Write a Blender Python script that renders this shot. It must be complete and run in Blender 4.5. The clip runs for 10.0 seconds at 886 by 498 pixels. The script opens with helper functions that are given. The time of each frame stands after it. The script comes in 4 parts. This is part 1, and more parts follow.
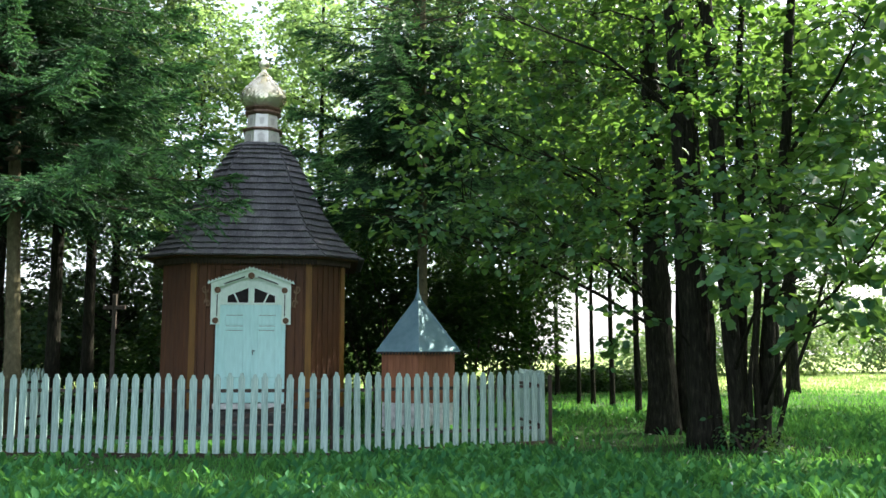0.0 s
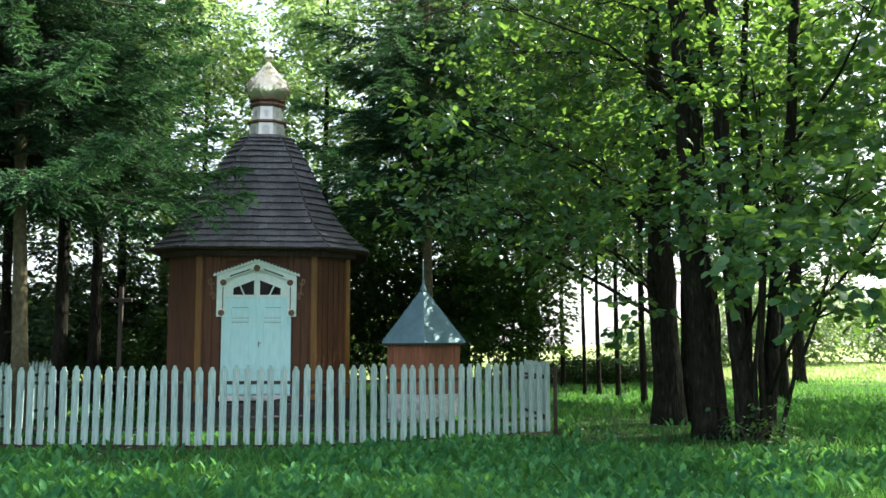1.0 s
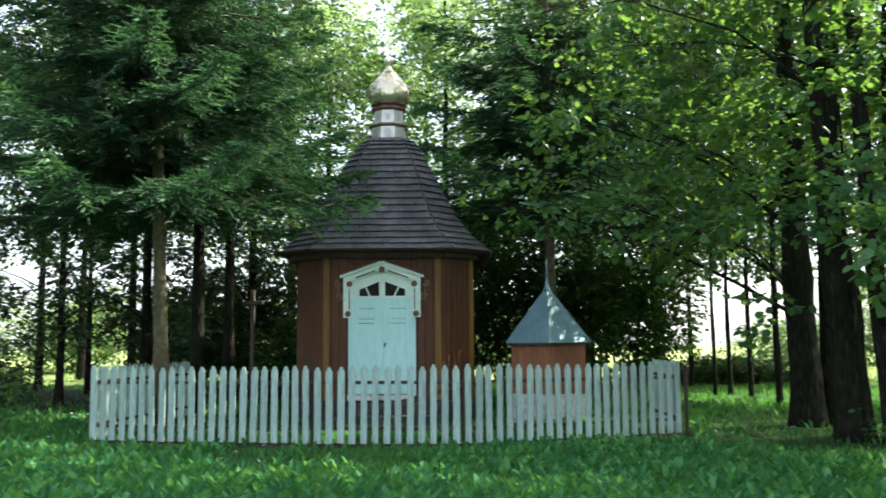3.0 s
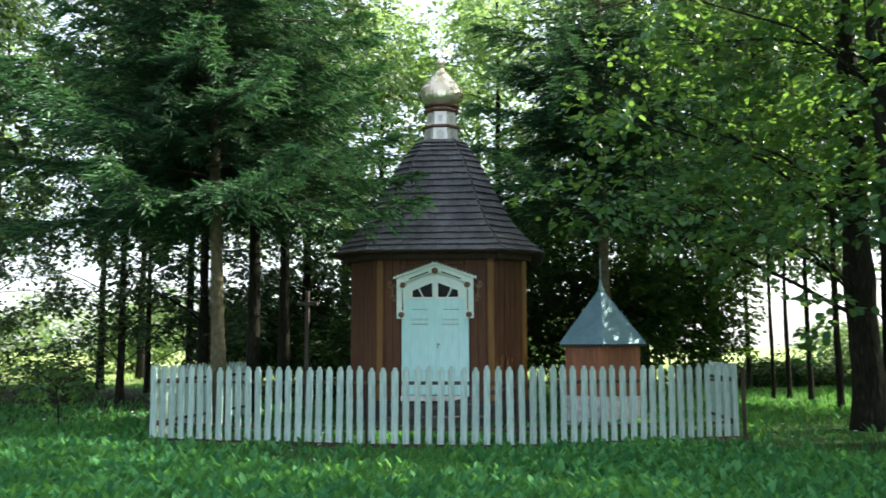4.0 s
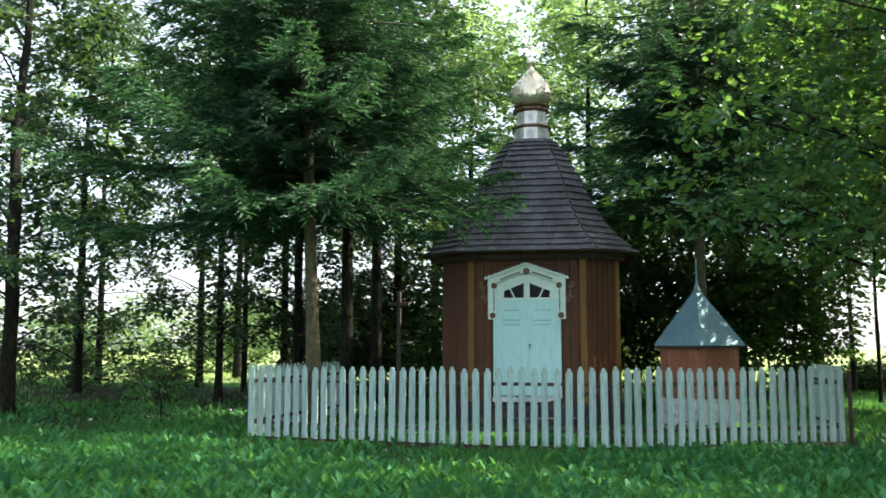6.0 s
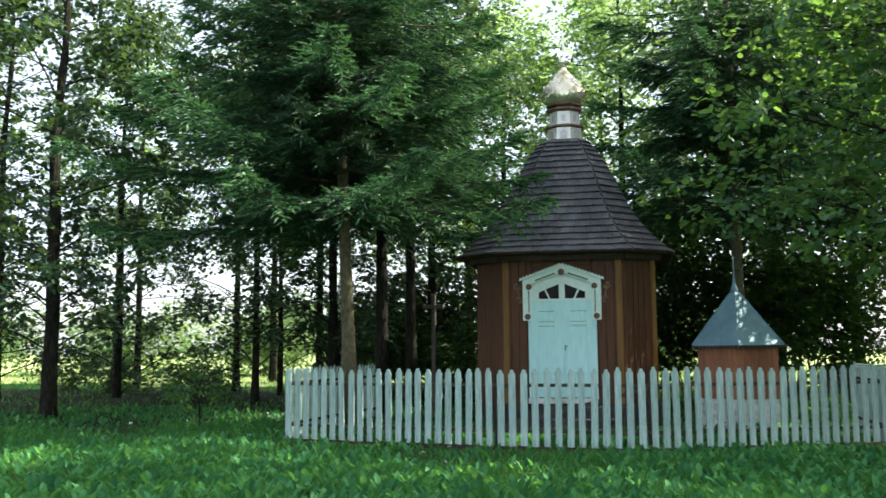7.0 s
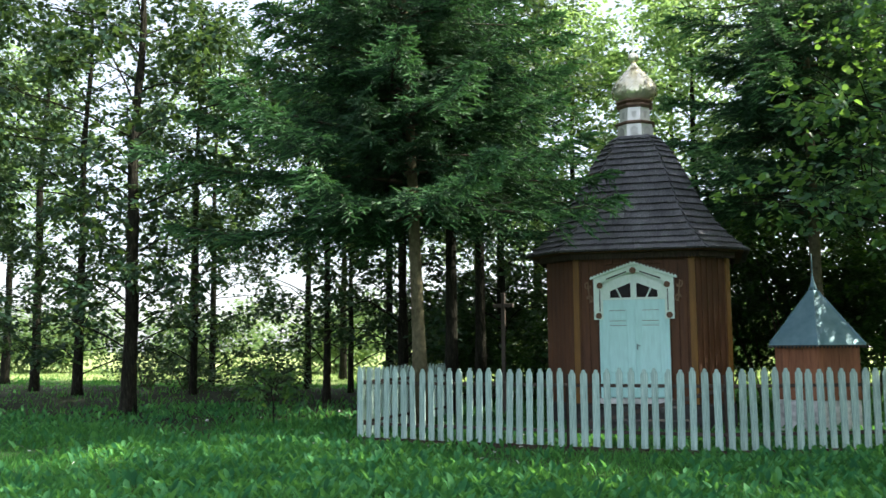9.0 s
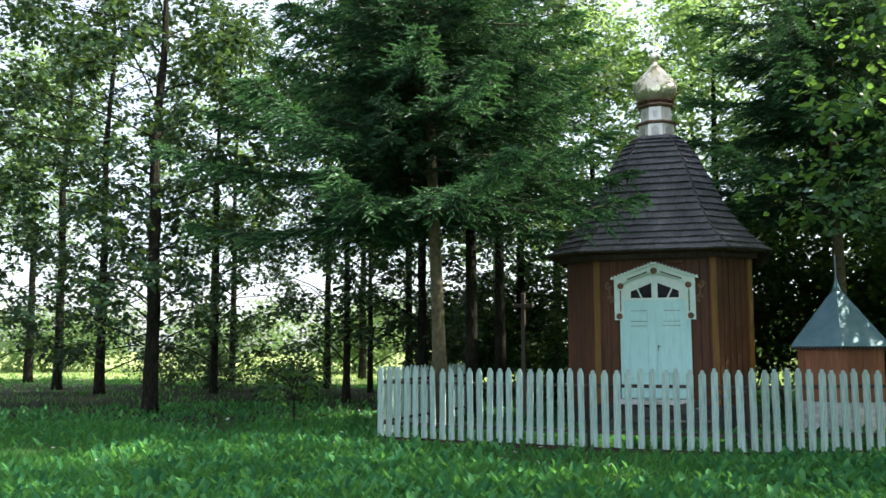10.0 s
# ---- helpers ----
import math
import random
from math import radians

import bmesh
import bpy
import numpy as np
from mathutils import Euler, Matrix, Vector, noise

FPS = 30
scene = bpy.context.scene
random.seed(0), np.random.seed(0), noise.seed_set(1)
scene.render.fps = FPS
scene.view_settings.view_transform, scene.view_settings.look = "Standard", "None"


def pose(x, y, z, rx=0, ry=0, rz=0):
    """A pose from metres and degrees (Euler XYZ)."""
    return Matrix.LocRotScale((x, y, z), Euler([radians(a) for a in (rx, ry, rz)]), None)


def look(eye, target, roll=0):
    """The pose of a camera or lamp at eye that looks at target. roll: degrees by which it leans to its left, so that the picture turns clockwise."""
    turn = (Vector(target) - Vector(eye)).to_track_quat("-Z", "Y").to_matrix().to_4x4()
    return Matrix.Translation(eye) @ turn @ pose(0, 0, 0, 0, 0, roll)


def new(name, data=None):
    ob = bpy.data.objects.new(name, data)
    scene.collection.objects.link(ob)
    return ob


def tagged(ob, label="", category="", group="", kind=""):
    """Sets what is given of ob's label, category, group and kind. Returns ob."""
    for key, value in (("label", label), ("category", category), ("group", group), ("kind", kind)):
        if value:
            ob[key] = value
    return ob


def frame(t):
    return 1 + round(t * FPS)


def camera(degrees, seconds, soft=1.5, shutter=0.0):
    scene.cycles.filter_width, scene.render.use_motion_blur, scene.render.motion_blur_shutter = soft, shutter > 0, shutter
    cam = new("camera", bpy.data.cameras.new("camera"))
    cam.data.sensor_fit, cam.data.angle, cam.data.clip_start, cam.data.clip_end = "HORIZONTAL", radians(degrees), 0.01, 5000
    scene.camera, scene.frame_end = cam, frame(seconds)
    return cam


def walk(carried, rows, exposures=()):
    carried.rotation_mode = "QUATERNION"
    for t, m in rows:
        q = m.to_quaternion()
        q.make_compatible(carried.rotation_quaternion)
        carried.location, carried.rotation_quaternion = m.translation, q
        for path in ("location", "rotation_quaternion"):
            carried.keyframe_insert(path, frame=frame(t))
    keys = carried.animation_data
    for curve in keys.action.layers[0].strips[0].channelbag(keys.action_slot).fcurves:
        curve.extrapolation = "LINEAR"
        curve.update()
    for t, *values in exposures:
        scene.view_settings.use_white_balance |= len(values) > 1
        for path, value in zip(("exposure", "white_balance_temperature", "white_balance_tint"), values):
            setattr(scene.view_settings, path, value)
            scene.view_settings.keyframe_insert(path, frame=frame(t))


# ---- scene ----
# ---------------------------------------------------------------- camera
cam = camera(51.43, 10.0, soft=1.5, shutter=0.9)
ROWS = [(0.0, 0.000, -0.000, 1.470, -0.00, 6.51, -0.02),
        (0.5, 0.015, -0.028, 1.469, 0.16, 6.21, -0.21),
        (1.0, 0.025, -0.021, 1.473, 0.41, 5.97, 0.18),
        (1.5, 0.037, 0.010, 1.479, 1.64, 5.90, 0.38),
        (2.0, 0.035, 0.034, 1.466, 4.08, 6.00, 0.51),
        (2.5, -0.002, 0.039, 1.472, 6.14, 6.00, 0.47),
        (4.0, -0.047, 0.015, 1.459, 11.16, 6.13, 0.23),
        (4.5, -0.053, 0.026, 1.465, 12.69, 6.15, 0.07),
        (5.0, -0.089, 0.024, 1.462, 14.26, 6.19, 0.31),
        (5.5, -0.091, 0.036, 1.468, 15.56, 6.14, -0.00),
        (7.0, -0.128, 0.037, 1.445, 18.78, 6.36, 0.45),
        (7.5, -0.139, 0.044, 1.452, 19.88, 6.35, 0.30),
        (8.0, -0.156, 0.031, 1.461, 21.01, 6.38, 0.43),
        (8.5, -0.158, 0.022, 1.473, 22.11, 6.33, 0.48),
        (9.0, -0.167, 0.029, 1.477, 22.99, 6.24, 0.37),
        (9.5, -0.187, 0.040, 1.471, 23.54, 6.27, 0.18),
        (10.0, -0.195, 0.018, 1.464, 24.13, 6.28, 0.14)]
walk(cam, [(t, pose(x, y, z, 90 + tilt, lean, turn)) for t, x, y, z, turn, tilt, lean in ROWS],
     exposures=[(0.0, 1.96, 6300, 10), (5.0, 1.92, 6300, 10), (10.0, 1.76, 6300, 10)])

# ---------------------------------------------------------------- world and sun
SUN_TURN, SUN_RISE = 62.0, 43.0          # degrees clockwise from +y, degrees above the horizon
world = bpy.data.worlds.new("sky")
scene.world = world
world.use_nodes = True
wt = world.node_tree
sky = wt.nodes.new("ShaderNodeTexSky")
sky.sky_type = 'NISHITA'
sky.sun_disc = False
sky.sun_elevation, sky.sun_rotation = radians(SUN_RISE), radians(SUN_TURN)
sky.air_density, sky.dust_density, sky.ozone_density = 1.0, 2.5, 1.0
wt.nodes["Background"].inputs["Strength"].default_value = 0.15
haze = wt.nodes.new("ShaderNodeMix")          # thin bright summer haze over the blue
haze.data_type = 'RGBA'
haze.inputs[0].default_value = 0.6
haze.inputs[7].default_value = (2.95, 3.0, 3.2, 1)
wt.links.new(sky.outputs[0], haze.inputs[6])
wt.links.new(haze.outputs[2], wt.nodes["Background"].inputs["Color"])
sun_data = bpy.data.lights.new("sun", 'SUN')
sun_data.energy, sun_data.angle, sun_data.color = 5.0, radians(0.6), (1.0, 0.93, 0.80)
sun_at = Vector((math.sin(radians(SUN_TURN)) * math.cos(radians(SUN_RISE)),
                 math.cos(radians(SUN_TURN)) * math.cos(radians(SUN_RISE)), math.sin(radians(SUN_RISE))))
sun = new("sun", sun_data)
sun.matrix_world = look(sun_at * 60, (0, 0, 0))


# ---------------------------------------------------------------- materials
def ramp(nt, fac, stops):
    r = nt.nodes.new("ShaderNodeValToRGB")
    while len(r.color_ramp.elements) < len(stops):
        r.color_ramp.elements.new(0.5)
    for e, (p, c) in zip(r.color_ramp.elements, stops):
        e.position, e.color = p, (*c, 1)
    nt.links.new(fac, r.inputs[0])
    return r.outputs[0]


def grain(nt, scale, stretch=(1, 1, 1), detail=4.0, rough=0.6):
    co = nt.nodes.new("ShaderNodeTexCoord")
    mp = nt.nodes.new("ShaderNodeMapping")
    mp.inputs["Scale"].default_value = stretch
    nz = nt.nodes.new("ShaderNodeTexNoise")
    nz.inputs["Scale"].default_value, nz.inputs["Detail"].default_value = scale, detail
    nz.inputs["Roughness"].default_value = rough
    nt.links.new(co.outputs["Object"], mp.inputs[0])
    nt.links.new(mp.outputs[0], nz.inputs["Vector"])
    return nz.outputs["Fac"]


def mul(nt, a, b, kind='MULTIPLY', fac=1.0):
    m = nt.nodes.new("ShaderNodeMix")
    m.data_type, m.blend_type = 'RGBA', kind
    m.inputs[0].default_value = fac
    nt.links.new(a, m.inputs[6])
    nt.links.new(b, m.inputs[7])
    return m.outputs[2]


def surface(name, fine, coarse, scale, stretch=(1, 1, 1), rough=0.7, metal=0.0, bump=0.3, depth=0.01, vary=0.0, coarse_scale=1.3):
    """A plain surface: fine grain in one ramp, times large stains in another, with relief."""
    m = bpy.data.materials.new(name)
    m.use_nodes = True
    nt = m.node_tree
    b = nt.nodes["Principled BSDF"]
    g = grain(nt, scale, stretch)
    c = mul(nt, ramp(nt, g, fine), ramp(nt, grain(nt, coarse_scale, (1, 1, 0.5)), coarse))
    if vary:
        oi = nt.nodes.new("ShaderNodeObjectInfo")
        lo, hi = 1 - vary, 1 + vary * 0.6
        c = mul(nt, c, ramp(nt, oi.outputs["Random"], [(0, (lo, lo, lo)), (1, (hi, hi, hi))]))
    nt.links.new(c, b.inputs["Base Color"])
    b.inputs["Roughness"].default_value, b.inputs["Metallic"].default_value = rough, metal
    b.inputs["Specular IOR Level"].default_value = 0.08 if rough > 0.85 else 0.4
    bp = nt.nodes.new("ShaderNodeBump")
    bp.inputs["Strength"].default_value, bp.inputs["Distance"].default_value = bump, depth
    nt.links.new(g, bp.inputs["Height"])
    nt.links.new(bp.outputs[0], b.inputs["Normal"])
    return m


def foliage(name, dark, mid, light, through_light, gloss=0.45, share=0.45, shine=0.25):
    """Leaves: each leaf has its own tint; some light passes through."""
    m = bpy.data.materials.new(name)
    m.use_nodes = True
    nt = m.node_tree
    b = nt.nodes["Principled BSDF"]
    geo = nt.nodes.new("ShaderNodeNewGeometry")
    c = ramp(nt, geo.outputs["Random Per Island"], [(0, dark), (0.55, mid), (1, light)])
    c = mul(nt, c, ramp(nt, grain(nt, 0.5), [(0.3, (0.7, 0.8, 0.75)), (0.7, (1.1, 1.05, 1.0))]))
    nt.links.new(c, b.inputs["Base Color"])
    b.inputs["Roughness"].default_value, b.inputs["Specular IOR Level"].default_value = gloss, shine
    tr = nt.nodes.new("ShaderNodeBsdfTranslucent")
    rgb = nt.nodes.new("ShaderNodeRGB")
    rgb.outputs[0].default_value = (*through_light, 1)
    t2 = mul(nt, rgb.outputs[0], ramp(nt, geo.outputs["Random Per Island"], [(0, (0.7, 0.75, 0.7)), (1, (1.1, 1.05, 0.8))]))
    nt.links.new(t2, tr.inputs["Color"])
    mix = nt.nodes.new("ShaderNodeMixShader")
    mix.inputs[0].default_value = share
    nt.links.new(b.outputs[0], mix.inputs[1])
    nt.links.new(tr.outputs[0], mix.inputs[2])
    nt.links.new(mix.outputs[0], nt.nodes["Material Output"].inputs["Surface"])
    return m


M_LEAF = foliage("broad_leaf", (0.020, 0.064, 0.036), (0.036, 0.112, 0.056), (0.082, 0.195, 0.078), (0.20, 0.37, 0.065), 0.36, 0.44, 0.3)
# darker leaf copy: the shaded side of backlit crowns put into its colour
M_LEAF_FAR = foliage("backlit_woodland_leaf", (0.012, 0.032, 0.021), (0.021, 0.055, 0.032), (0.042, 0.092, 0.046), (0.14, 0.24, 0.06), 0.5, 0.24, 0.2)
# two paler leaf copies: sunlight on far crowns and bushes put into the colour
M_LEAF_SUNLIT = foliage("sunlit_leaf", (0.07, 0.135, 0.06), (0.11, 0.20, 0.085), (0.19, 0.29, 0.13), (0.36, 0.55, 0.19), 0.45, 0.5)
M_BUSH_SUNLIT = foliage("sunlit_bush_leaf", (0.065, 0.125, 0.055), (0.11, 0.195, 0.08), (0.17, 0.26, 0.11), (0.29, 0.42, 0.15), 0.5, 0.4)
# paler copy of the grass blade, full sun put into its colour
M_GRASS_SUNLIT = foliage("sunlit_meadow_blade", (0.11, 0.20, 0.065), (0.19, 0.29, 0.10), (0.31, 0.39, 0.17), (0.33, 0.45, 0.15), 0.6, 0.4)
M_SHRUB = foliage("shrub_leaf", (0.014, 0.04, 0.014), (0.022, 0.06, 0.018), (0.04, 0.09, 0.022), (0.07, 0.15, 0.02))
M_NEEDLE = foliage("spruce_needle", (0.013, 0.040, 0.021), (0.024, 0.072, 0.035), (0.046, 0.122, 0.054), (0.06, 0.15, 0.045), 0.55, 0.15, 0.3)
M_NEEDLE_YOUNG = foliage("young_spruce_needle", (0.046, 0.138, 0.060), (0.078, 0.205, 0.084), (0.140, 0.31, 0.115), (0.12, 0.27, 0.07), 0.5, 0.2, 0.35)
M_GRASS = foliage("grass_blade", (0.014, 0.074, 0.028), (0.033, 0.145, 0.047), (0.096, 0.265, 0.080), (0.17, 0.42, 0.07), 0.55, 0.4, 0.08)
M_WEED = foliage("weed_leaf", (0.013, 0.074, 0.034), (0.035, 0.155, 0.060), (0.112, 0.300, 0.110), (0.16, 0.42, 0.085), 0.55, 0.35, 0.08)
M_BARK = surface("bark", [(0.28, (0.008, 0.0078, 0.006)), (0.58, (0.030, 0.029, 0.021)), (0.8, (0.095, 0.092, 0.066))],
                 [(0.3, (0.6, 0.62, 0.55)), (0.7, (1, 1, 1))], 11, (2.4, 2.4, 0.45), 0.9, 0, 1.0, 0.07)
M_BARK_SPRUCE = surface("spruce_bark", [(0.25, (0.062, 0.055, 0.033)), (0.6, (0.14, 0.128, 0.078)), (0.85, (0.27, 0.25, 0.17))],
                        [(0.3, (0.65, 0.65, 0.6)), (0.7, (1, 1, 1))], 16, (1, 1, 0.6), 0.9, 0, 0.8, 0.02)
M_TWIG = surface("twig_bark", [(0.3, (0.035, 0.028, 0.02)), (0.8, (0.13, 0.11, 0.085))], [(0.3, (0.8, 0.8, 0.8)), (0.7, (1, 1, 1))], 20, rough=0.9)
M_SOIL = surface("lawn_soil", [(0.3, (0.018, 0.042, 0.013)), (0.55, (0.034, 0.078, 0.022)), (0.8, (0.065, 0.115, 0.035))],
                 [(0.36, (0.9, 0.7, 0.6)), (0.5, (1, 1, 1)), (0.7, (1.15, 1.1, 0.9))], 7, rough=0.95, bump=0.8, depth=0.05, coarse_scale=0.16)
# beyond the trees the lawn turns into a meadow, its sunlight painted as paler colour
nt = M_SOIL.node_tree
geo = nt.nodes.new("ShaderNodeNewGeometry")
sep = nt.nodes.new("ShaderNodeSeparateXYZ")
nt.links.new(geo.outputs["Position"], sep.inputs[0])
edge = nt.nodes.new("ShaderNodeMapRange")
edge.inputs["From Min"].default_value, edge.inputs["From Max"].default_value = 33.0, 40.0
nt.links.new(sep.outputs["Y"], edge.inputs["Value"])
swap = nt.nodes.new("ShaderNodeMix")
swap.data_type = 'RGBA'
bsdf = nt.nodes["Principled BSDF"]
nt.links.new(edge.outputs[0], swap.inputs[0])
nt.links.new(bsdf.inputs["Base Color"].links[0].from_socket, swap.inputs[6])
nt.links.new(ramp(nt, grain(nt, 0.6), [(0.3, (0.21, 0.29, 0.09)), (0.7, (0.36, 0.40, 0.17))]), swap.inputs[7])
# shade under the trees at the wood's edge, painted on the bare earth as darker colour
shade_mix = nt.nodes.new("ShaderNodeMix")
shade_mix.data_type = 'RGBA'
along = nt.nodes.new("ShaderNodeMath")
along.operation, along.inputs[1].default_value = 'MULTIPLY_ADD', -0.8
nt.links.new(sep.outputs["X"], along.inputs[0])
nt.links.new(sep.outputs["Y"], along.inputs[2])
shade_mask = None
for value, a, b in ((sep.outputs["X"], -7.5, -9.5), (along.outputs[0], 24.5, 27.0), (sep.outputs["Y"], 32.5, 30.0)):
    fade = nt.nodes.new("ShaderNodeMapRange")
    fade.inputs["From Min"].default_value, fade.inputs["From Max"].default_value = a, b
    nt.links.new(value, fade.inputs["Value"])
    if shade_mask is None:
        shade_mask = fade.outputs[0]
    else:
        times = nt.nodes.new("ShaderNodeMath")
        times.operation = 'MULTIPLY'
        nt.links.new(shade_mask, times.inputs[0])
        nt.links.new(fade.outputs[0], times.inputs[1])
        shade_mask = times.outputs[0]
nt.links.new(shade_mask, shade_mix.inputs[0])
nt.links.new(swap.outputs[2], shade_mix.inputs[6])
# near-black green ramp that stands for the trees' shade
nt.links.new(ramp(nt, grain(nt, 5.0), [(0.3, (0.010, 0.014, 0.007)), (0.55, (0.020, 0.027, 0.012)), (0.75, (0.042, 0.046, 0.022))]), shade_mix.inputs[7])
nt.links.new(shade_mix.outputs[2], bsdf.inputs["Base Color"])
M_EARTH = surface("dark_earth", [(0.3, (0.022, 0.017, 0.012)), (0.7, (0.06, 0.047, 0.034))], [(0.35, (0.7, 0.75, 0.65)), (0.6, (1, 1, 1))], 14, rough=0.95, bump=0.9, depth=0.03, coarse_scale=2.5)
M_PICKET = surface("weathered_paint", [(0.32, (0.15, 0.235, 0.205)), (0.5, (0.34, 0.48, 0.425)), (0.72, (0.52, 0.67, 0.605))],
                   [(0.3, (0.72, 0.74, 0.70)), (0.6, (1, 1, 1))], 14, (6, 6, 0.22), 0.75, 0, 0.6, 0.008, 0.14, 2.2)
M_POST = surface("old_post_wood", [(0.3, (0.035, 0.027, 0.022)), (0.7, (0.09, 0.07, 0.058))], [(0.3, (0.7, 0.7, 0.7)), (0.7, (1, 1, 1))], 12, (3, 3, 0.4), 0.9)
M_RAIL = surface("old_rail_wood", [(0.3, (0.045, 0.035, 0.028)), (0.7, (0.11, 0.09, 0.075))], [(0.3, (0.7, 0.7, 0.7)), (0.7, (1, 1, 1))], 12, (0.4, 3, 3), 0.9)
M_BOARD = surface("red_brown_board", [(0.3, (0.066, 0.024, 0.006)), (0.6, (0.100, 0.037, 0.009)), (0.85, (0.130, 0.052, 0.014))],
                  [(0.3, (0.65, 0.65, 0.65)), (0.65, (1, 1, 1))], 10, (3, 3, 0.25), 0.66, 0, 0.4, 0.006, 0.06, 1.1)
M_OCHRE = surface("ochre_trim", [(0.3, (0.14, 0.066, 0.008)), (0.7, (0.22, 0.11, 0.015))], [(0.3, (0.7, 0.68, 0.62)), (0.65, (1, 1, 1))],
                  10, (3, 3, 0.25), 0.6, 0, 0.4, 0.006, 0.08)
M_DOOR = surface("pale_turquoise_paint", [(0.25, (0.40, 0.67, 0.62)), (0.6, (0.48, 0.77, 0.72)), (0.85, (0.54, 0.81, 0.765))],
                 [(0.3, (0.86, 0.9, 0.9)), (0.6, (1, 1, 1))], 11, (2, 2, 0.3), 0.5, 0, 0.15, 0.004)
M_TRIM_WHITE = surface("greenish_white_paint", [(0.25, (0.55, 0.71, 0.60)), (0.7, (0.70, 0.83, 0.73))], [(0.3, (0.85, 0.88, 0.84)), (0.6, (1, 1, 1))], 12, (2, 2, 1), 0.55, 0, 0.2, 0.004)
M_BROWN_PAINT = surface("brown_ornament_paint", [(0.3, (0.10, 0.055, 0.03)), (0.7, (0.18, 0.11, 0.06))], [(0.3, (0.8, 0.8, 0.8)), (0.6, (1, 1, 1))], 20, rough=0.7)
M_SCROLL = surface("worn_scroll_paint", [(0.3, (0.13, 0.075, 0.04)), (0.7, (0.22, 0.14, 0.08))], [(0.3, (0.8, 0.8, 0.8)), (0.6, (1, 1, 1))], 20, rough=0.7)
M_GROOVE = surface("dark_groove", [(0.3, (0.03, 0.035, 0.03)), (0.7, (0.06, 0.065, 0.06))], [(0.3, (1, 1, 1)), (0.6, (1, 1, 1))], 20, rough=0.9)
# the pale streaks paint sun flecks as well as weathering
M_SHINGLE = surface("weathered_shingle", [(0.28, (0.045, 0.046, 0.050)), (0.55, (0.13, 0.13, 0.135)), (0.75, (0.30, 0.30, 0.30))],
                    [(0.3, (0.6, 0.6, 0.62)), (0.65, (1.05, 1.05, 1.05))], 13, (4, 4, 0.6), 0.75, 0, 0.7, 0.012, 0.22, 1.6)
M_RUST = surface("rusty_sheet_edge", [(0.3, (0.13, 0.075, 0.05)), (0.7, (0.26, 0.17, 0.12))], [(0.3, (0.8, 0.8, 0.8)), (0.6, (1, 1, 1))], 14, rough=0.6, metal=0.2)
M_GOLD = surface("gilded_sheet", [(0.3, (0.96, 0.87, 0.60)), (0.7, (0.99, 0.95, 0.78))], [(0.3, (0.85, 0.85, 0.8)), (0.6, (1, 1, 1))], 6, (1, 1, 1), 0.15, 0.7, 0.2, 0.008)
M_DRUM = surface("pale_gilt_sheet", [(0.3, (0.86, 0.83, 0.74)), (0.7, (0.93, 0.91, 0.85))], [(0.3, (0.85, 0.85, 0.85)), (0.6, (1, 1, 1))], 6, (1, 1, 1), 0.25, 0.2, 0.25, 0.01)
M_PANEL = surface("dull_grey_sheet", [(0.3, (0.50, 0.48, 0.44)), (0.7, (0.66, 0.64, 0.60))], [(0.3, (0.85, 0.85, 0.85)), (0.6, (1, 1, 1))], 8, rough=0.5, metal=0.4)
M_ROOF_METAL = surface("blue_grey_sheet_metal", [(0.3, (0.13, 0.245, 0.275)), (0.7, (0.20, 0.33, 0.365))], [(0.3, (0.78, 0.8, 0.8)), (0.6, (1, 1, 1))], 5, (1, 1, 1), 0.42, 0.35, 0.25, 0.012)
M_BOOTH = surface("orange_brown_board", [(0.3, (0.19, 0.072, 0.032)), (0.6, (0.29, 0.118, 0.055)), (0.85, (0.36, 0.16, 0.08))],
                  [(0.3, (0.72, 0.7, 0.68)), (0.65, (1, 1, 1))], 9, (3, 3, 0.25), 0.7, 0, 0.4, 0.006, 0.18)
M_STONE = surface("whitewashed_stone", [(0.3, (0.36, 0.36, 0.34)), (0.55, (0.64, 0.64, 0.61)), (0.8, (0.78, 0.78, 0.74))],
                  [(0.35, (0.6, 0.62, 0.58)), (0.6, (1, 1, 1))], 8, rough=0.9, bump=0.7, depth=0.02, coarse_scale=3)
M_PLINTH = surface("field_stone", [(0.3, (0.035, 0.036, 0.034)), (0.7, (0.10, 0.10, 0.092))], [(0.35, (0.6, 0.6, 0.6)), (0.6, (1, 1, 1))], 8, rough=0.9, bump=0.7, depth=0.02)
M_IRON = surface("dark_iron", [(0.3, (0.03, 0.03, 0.03)), (0.7, (0.07, 0.065, 0.06))], [(0.3, (1, 1, 1)), (0.6, (1, 1, 1))], 20, rough=0.5, metal=0.7)
M_GREY_WOOD = surface("grey_cross_wood", [(0.3, (0.07, 0.058, 0.047)), (0.7, (0.14, 0.12, 0.10))], [(0.3, (0.8, 0.8, 0.8)), (0.6, (1, 1, 1))], 12, (3, 3, 0.4), 0.9)
M_GLASS = bpy.data.materials.new("window_glass")
M_GLASS.use_nodes = True
g_b = M_GLASS.node_tree.nodes["Principled BSDF"]
g_b.inputs["Base Color"].default_value = (0.06, 0.07, 0.07, 1)
g_b.inputs["Roughness"].default_value, g_b.inputs["Transmission Weight"].default_value, g_b.inputs["IOR"].default_value = 0.03, 1.0, 1.18


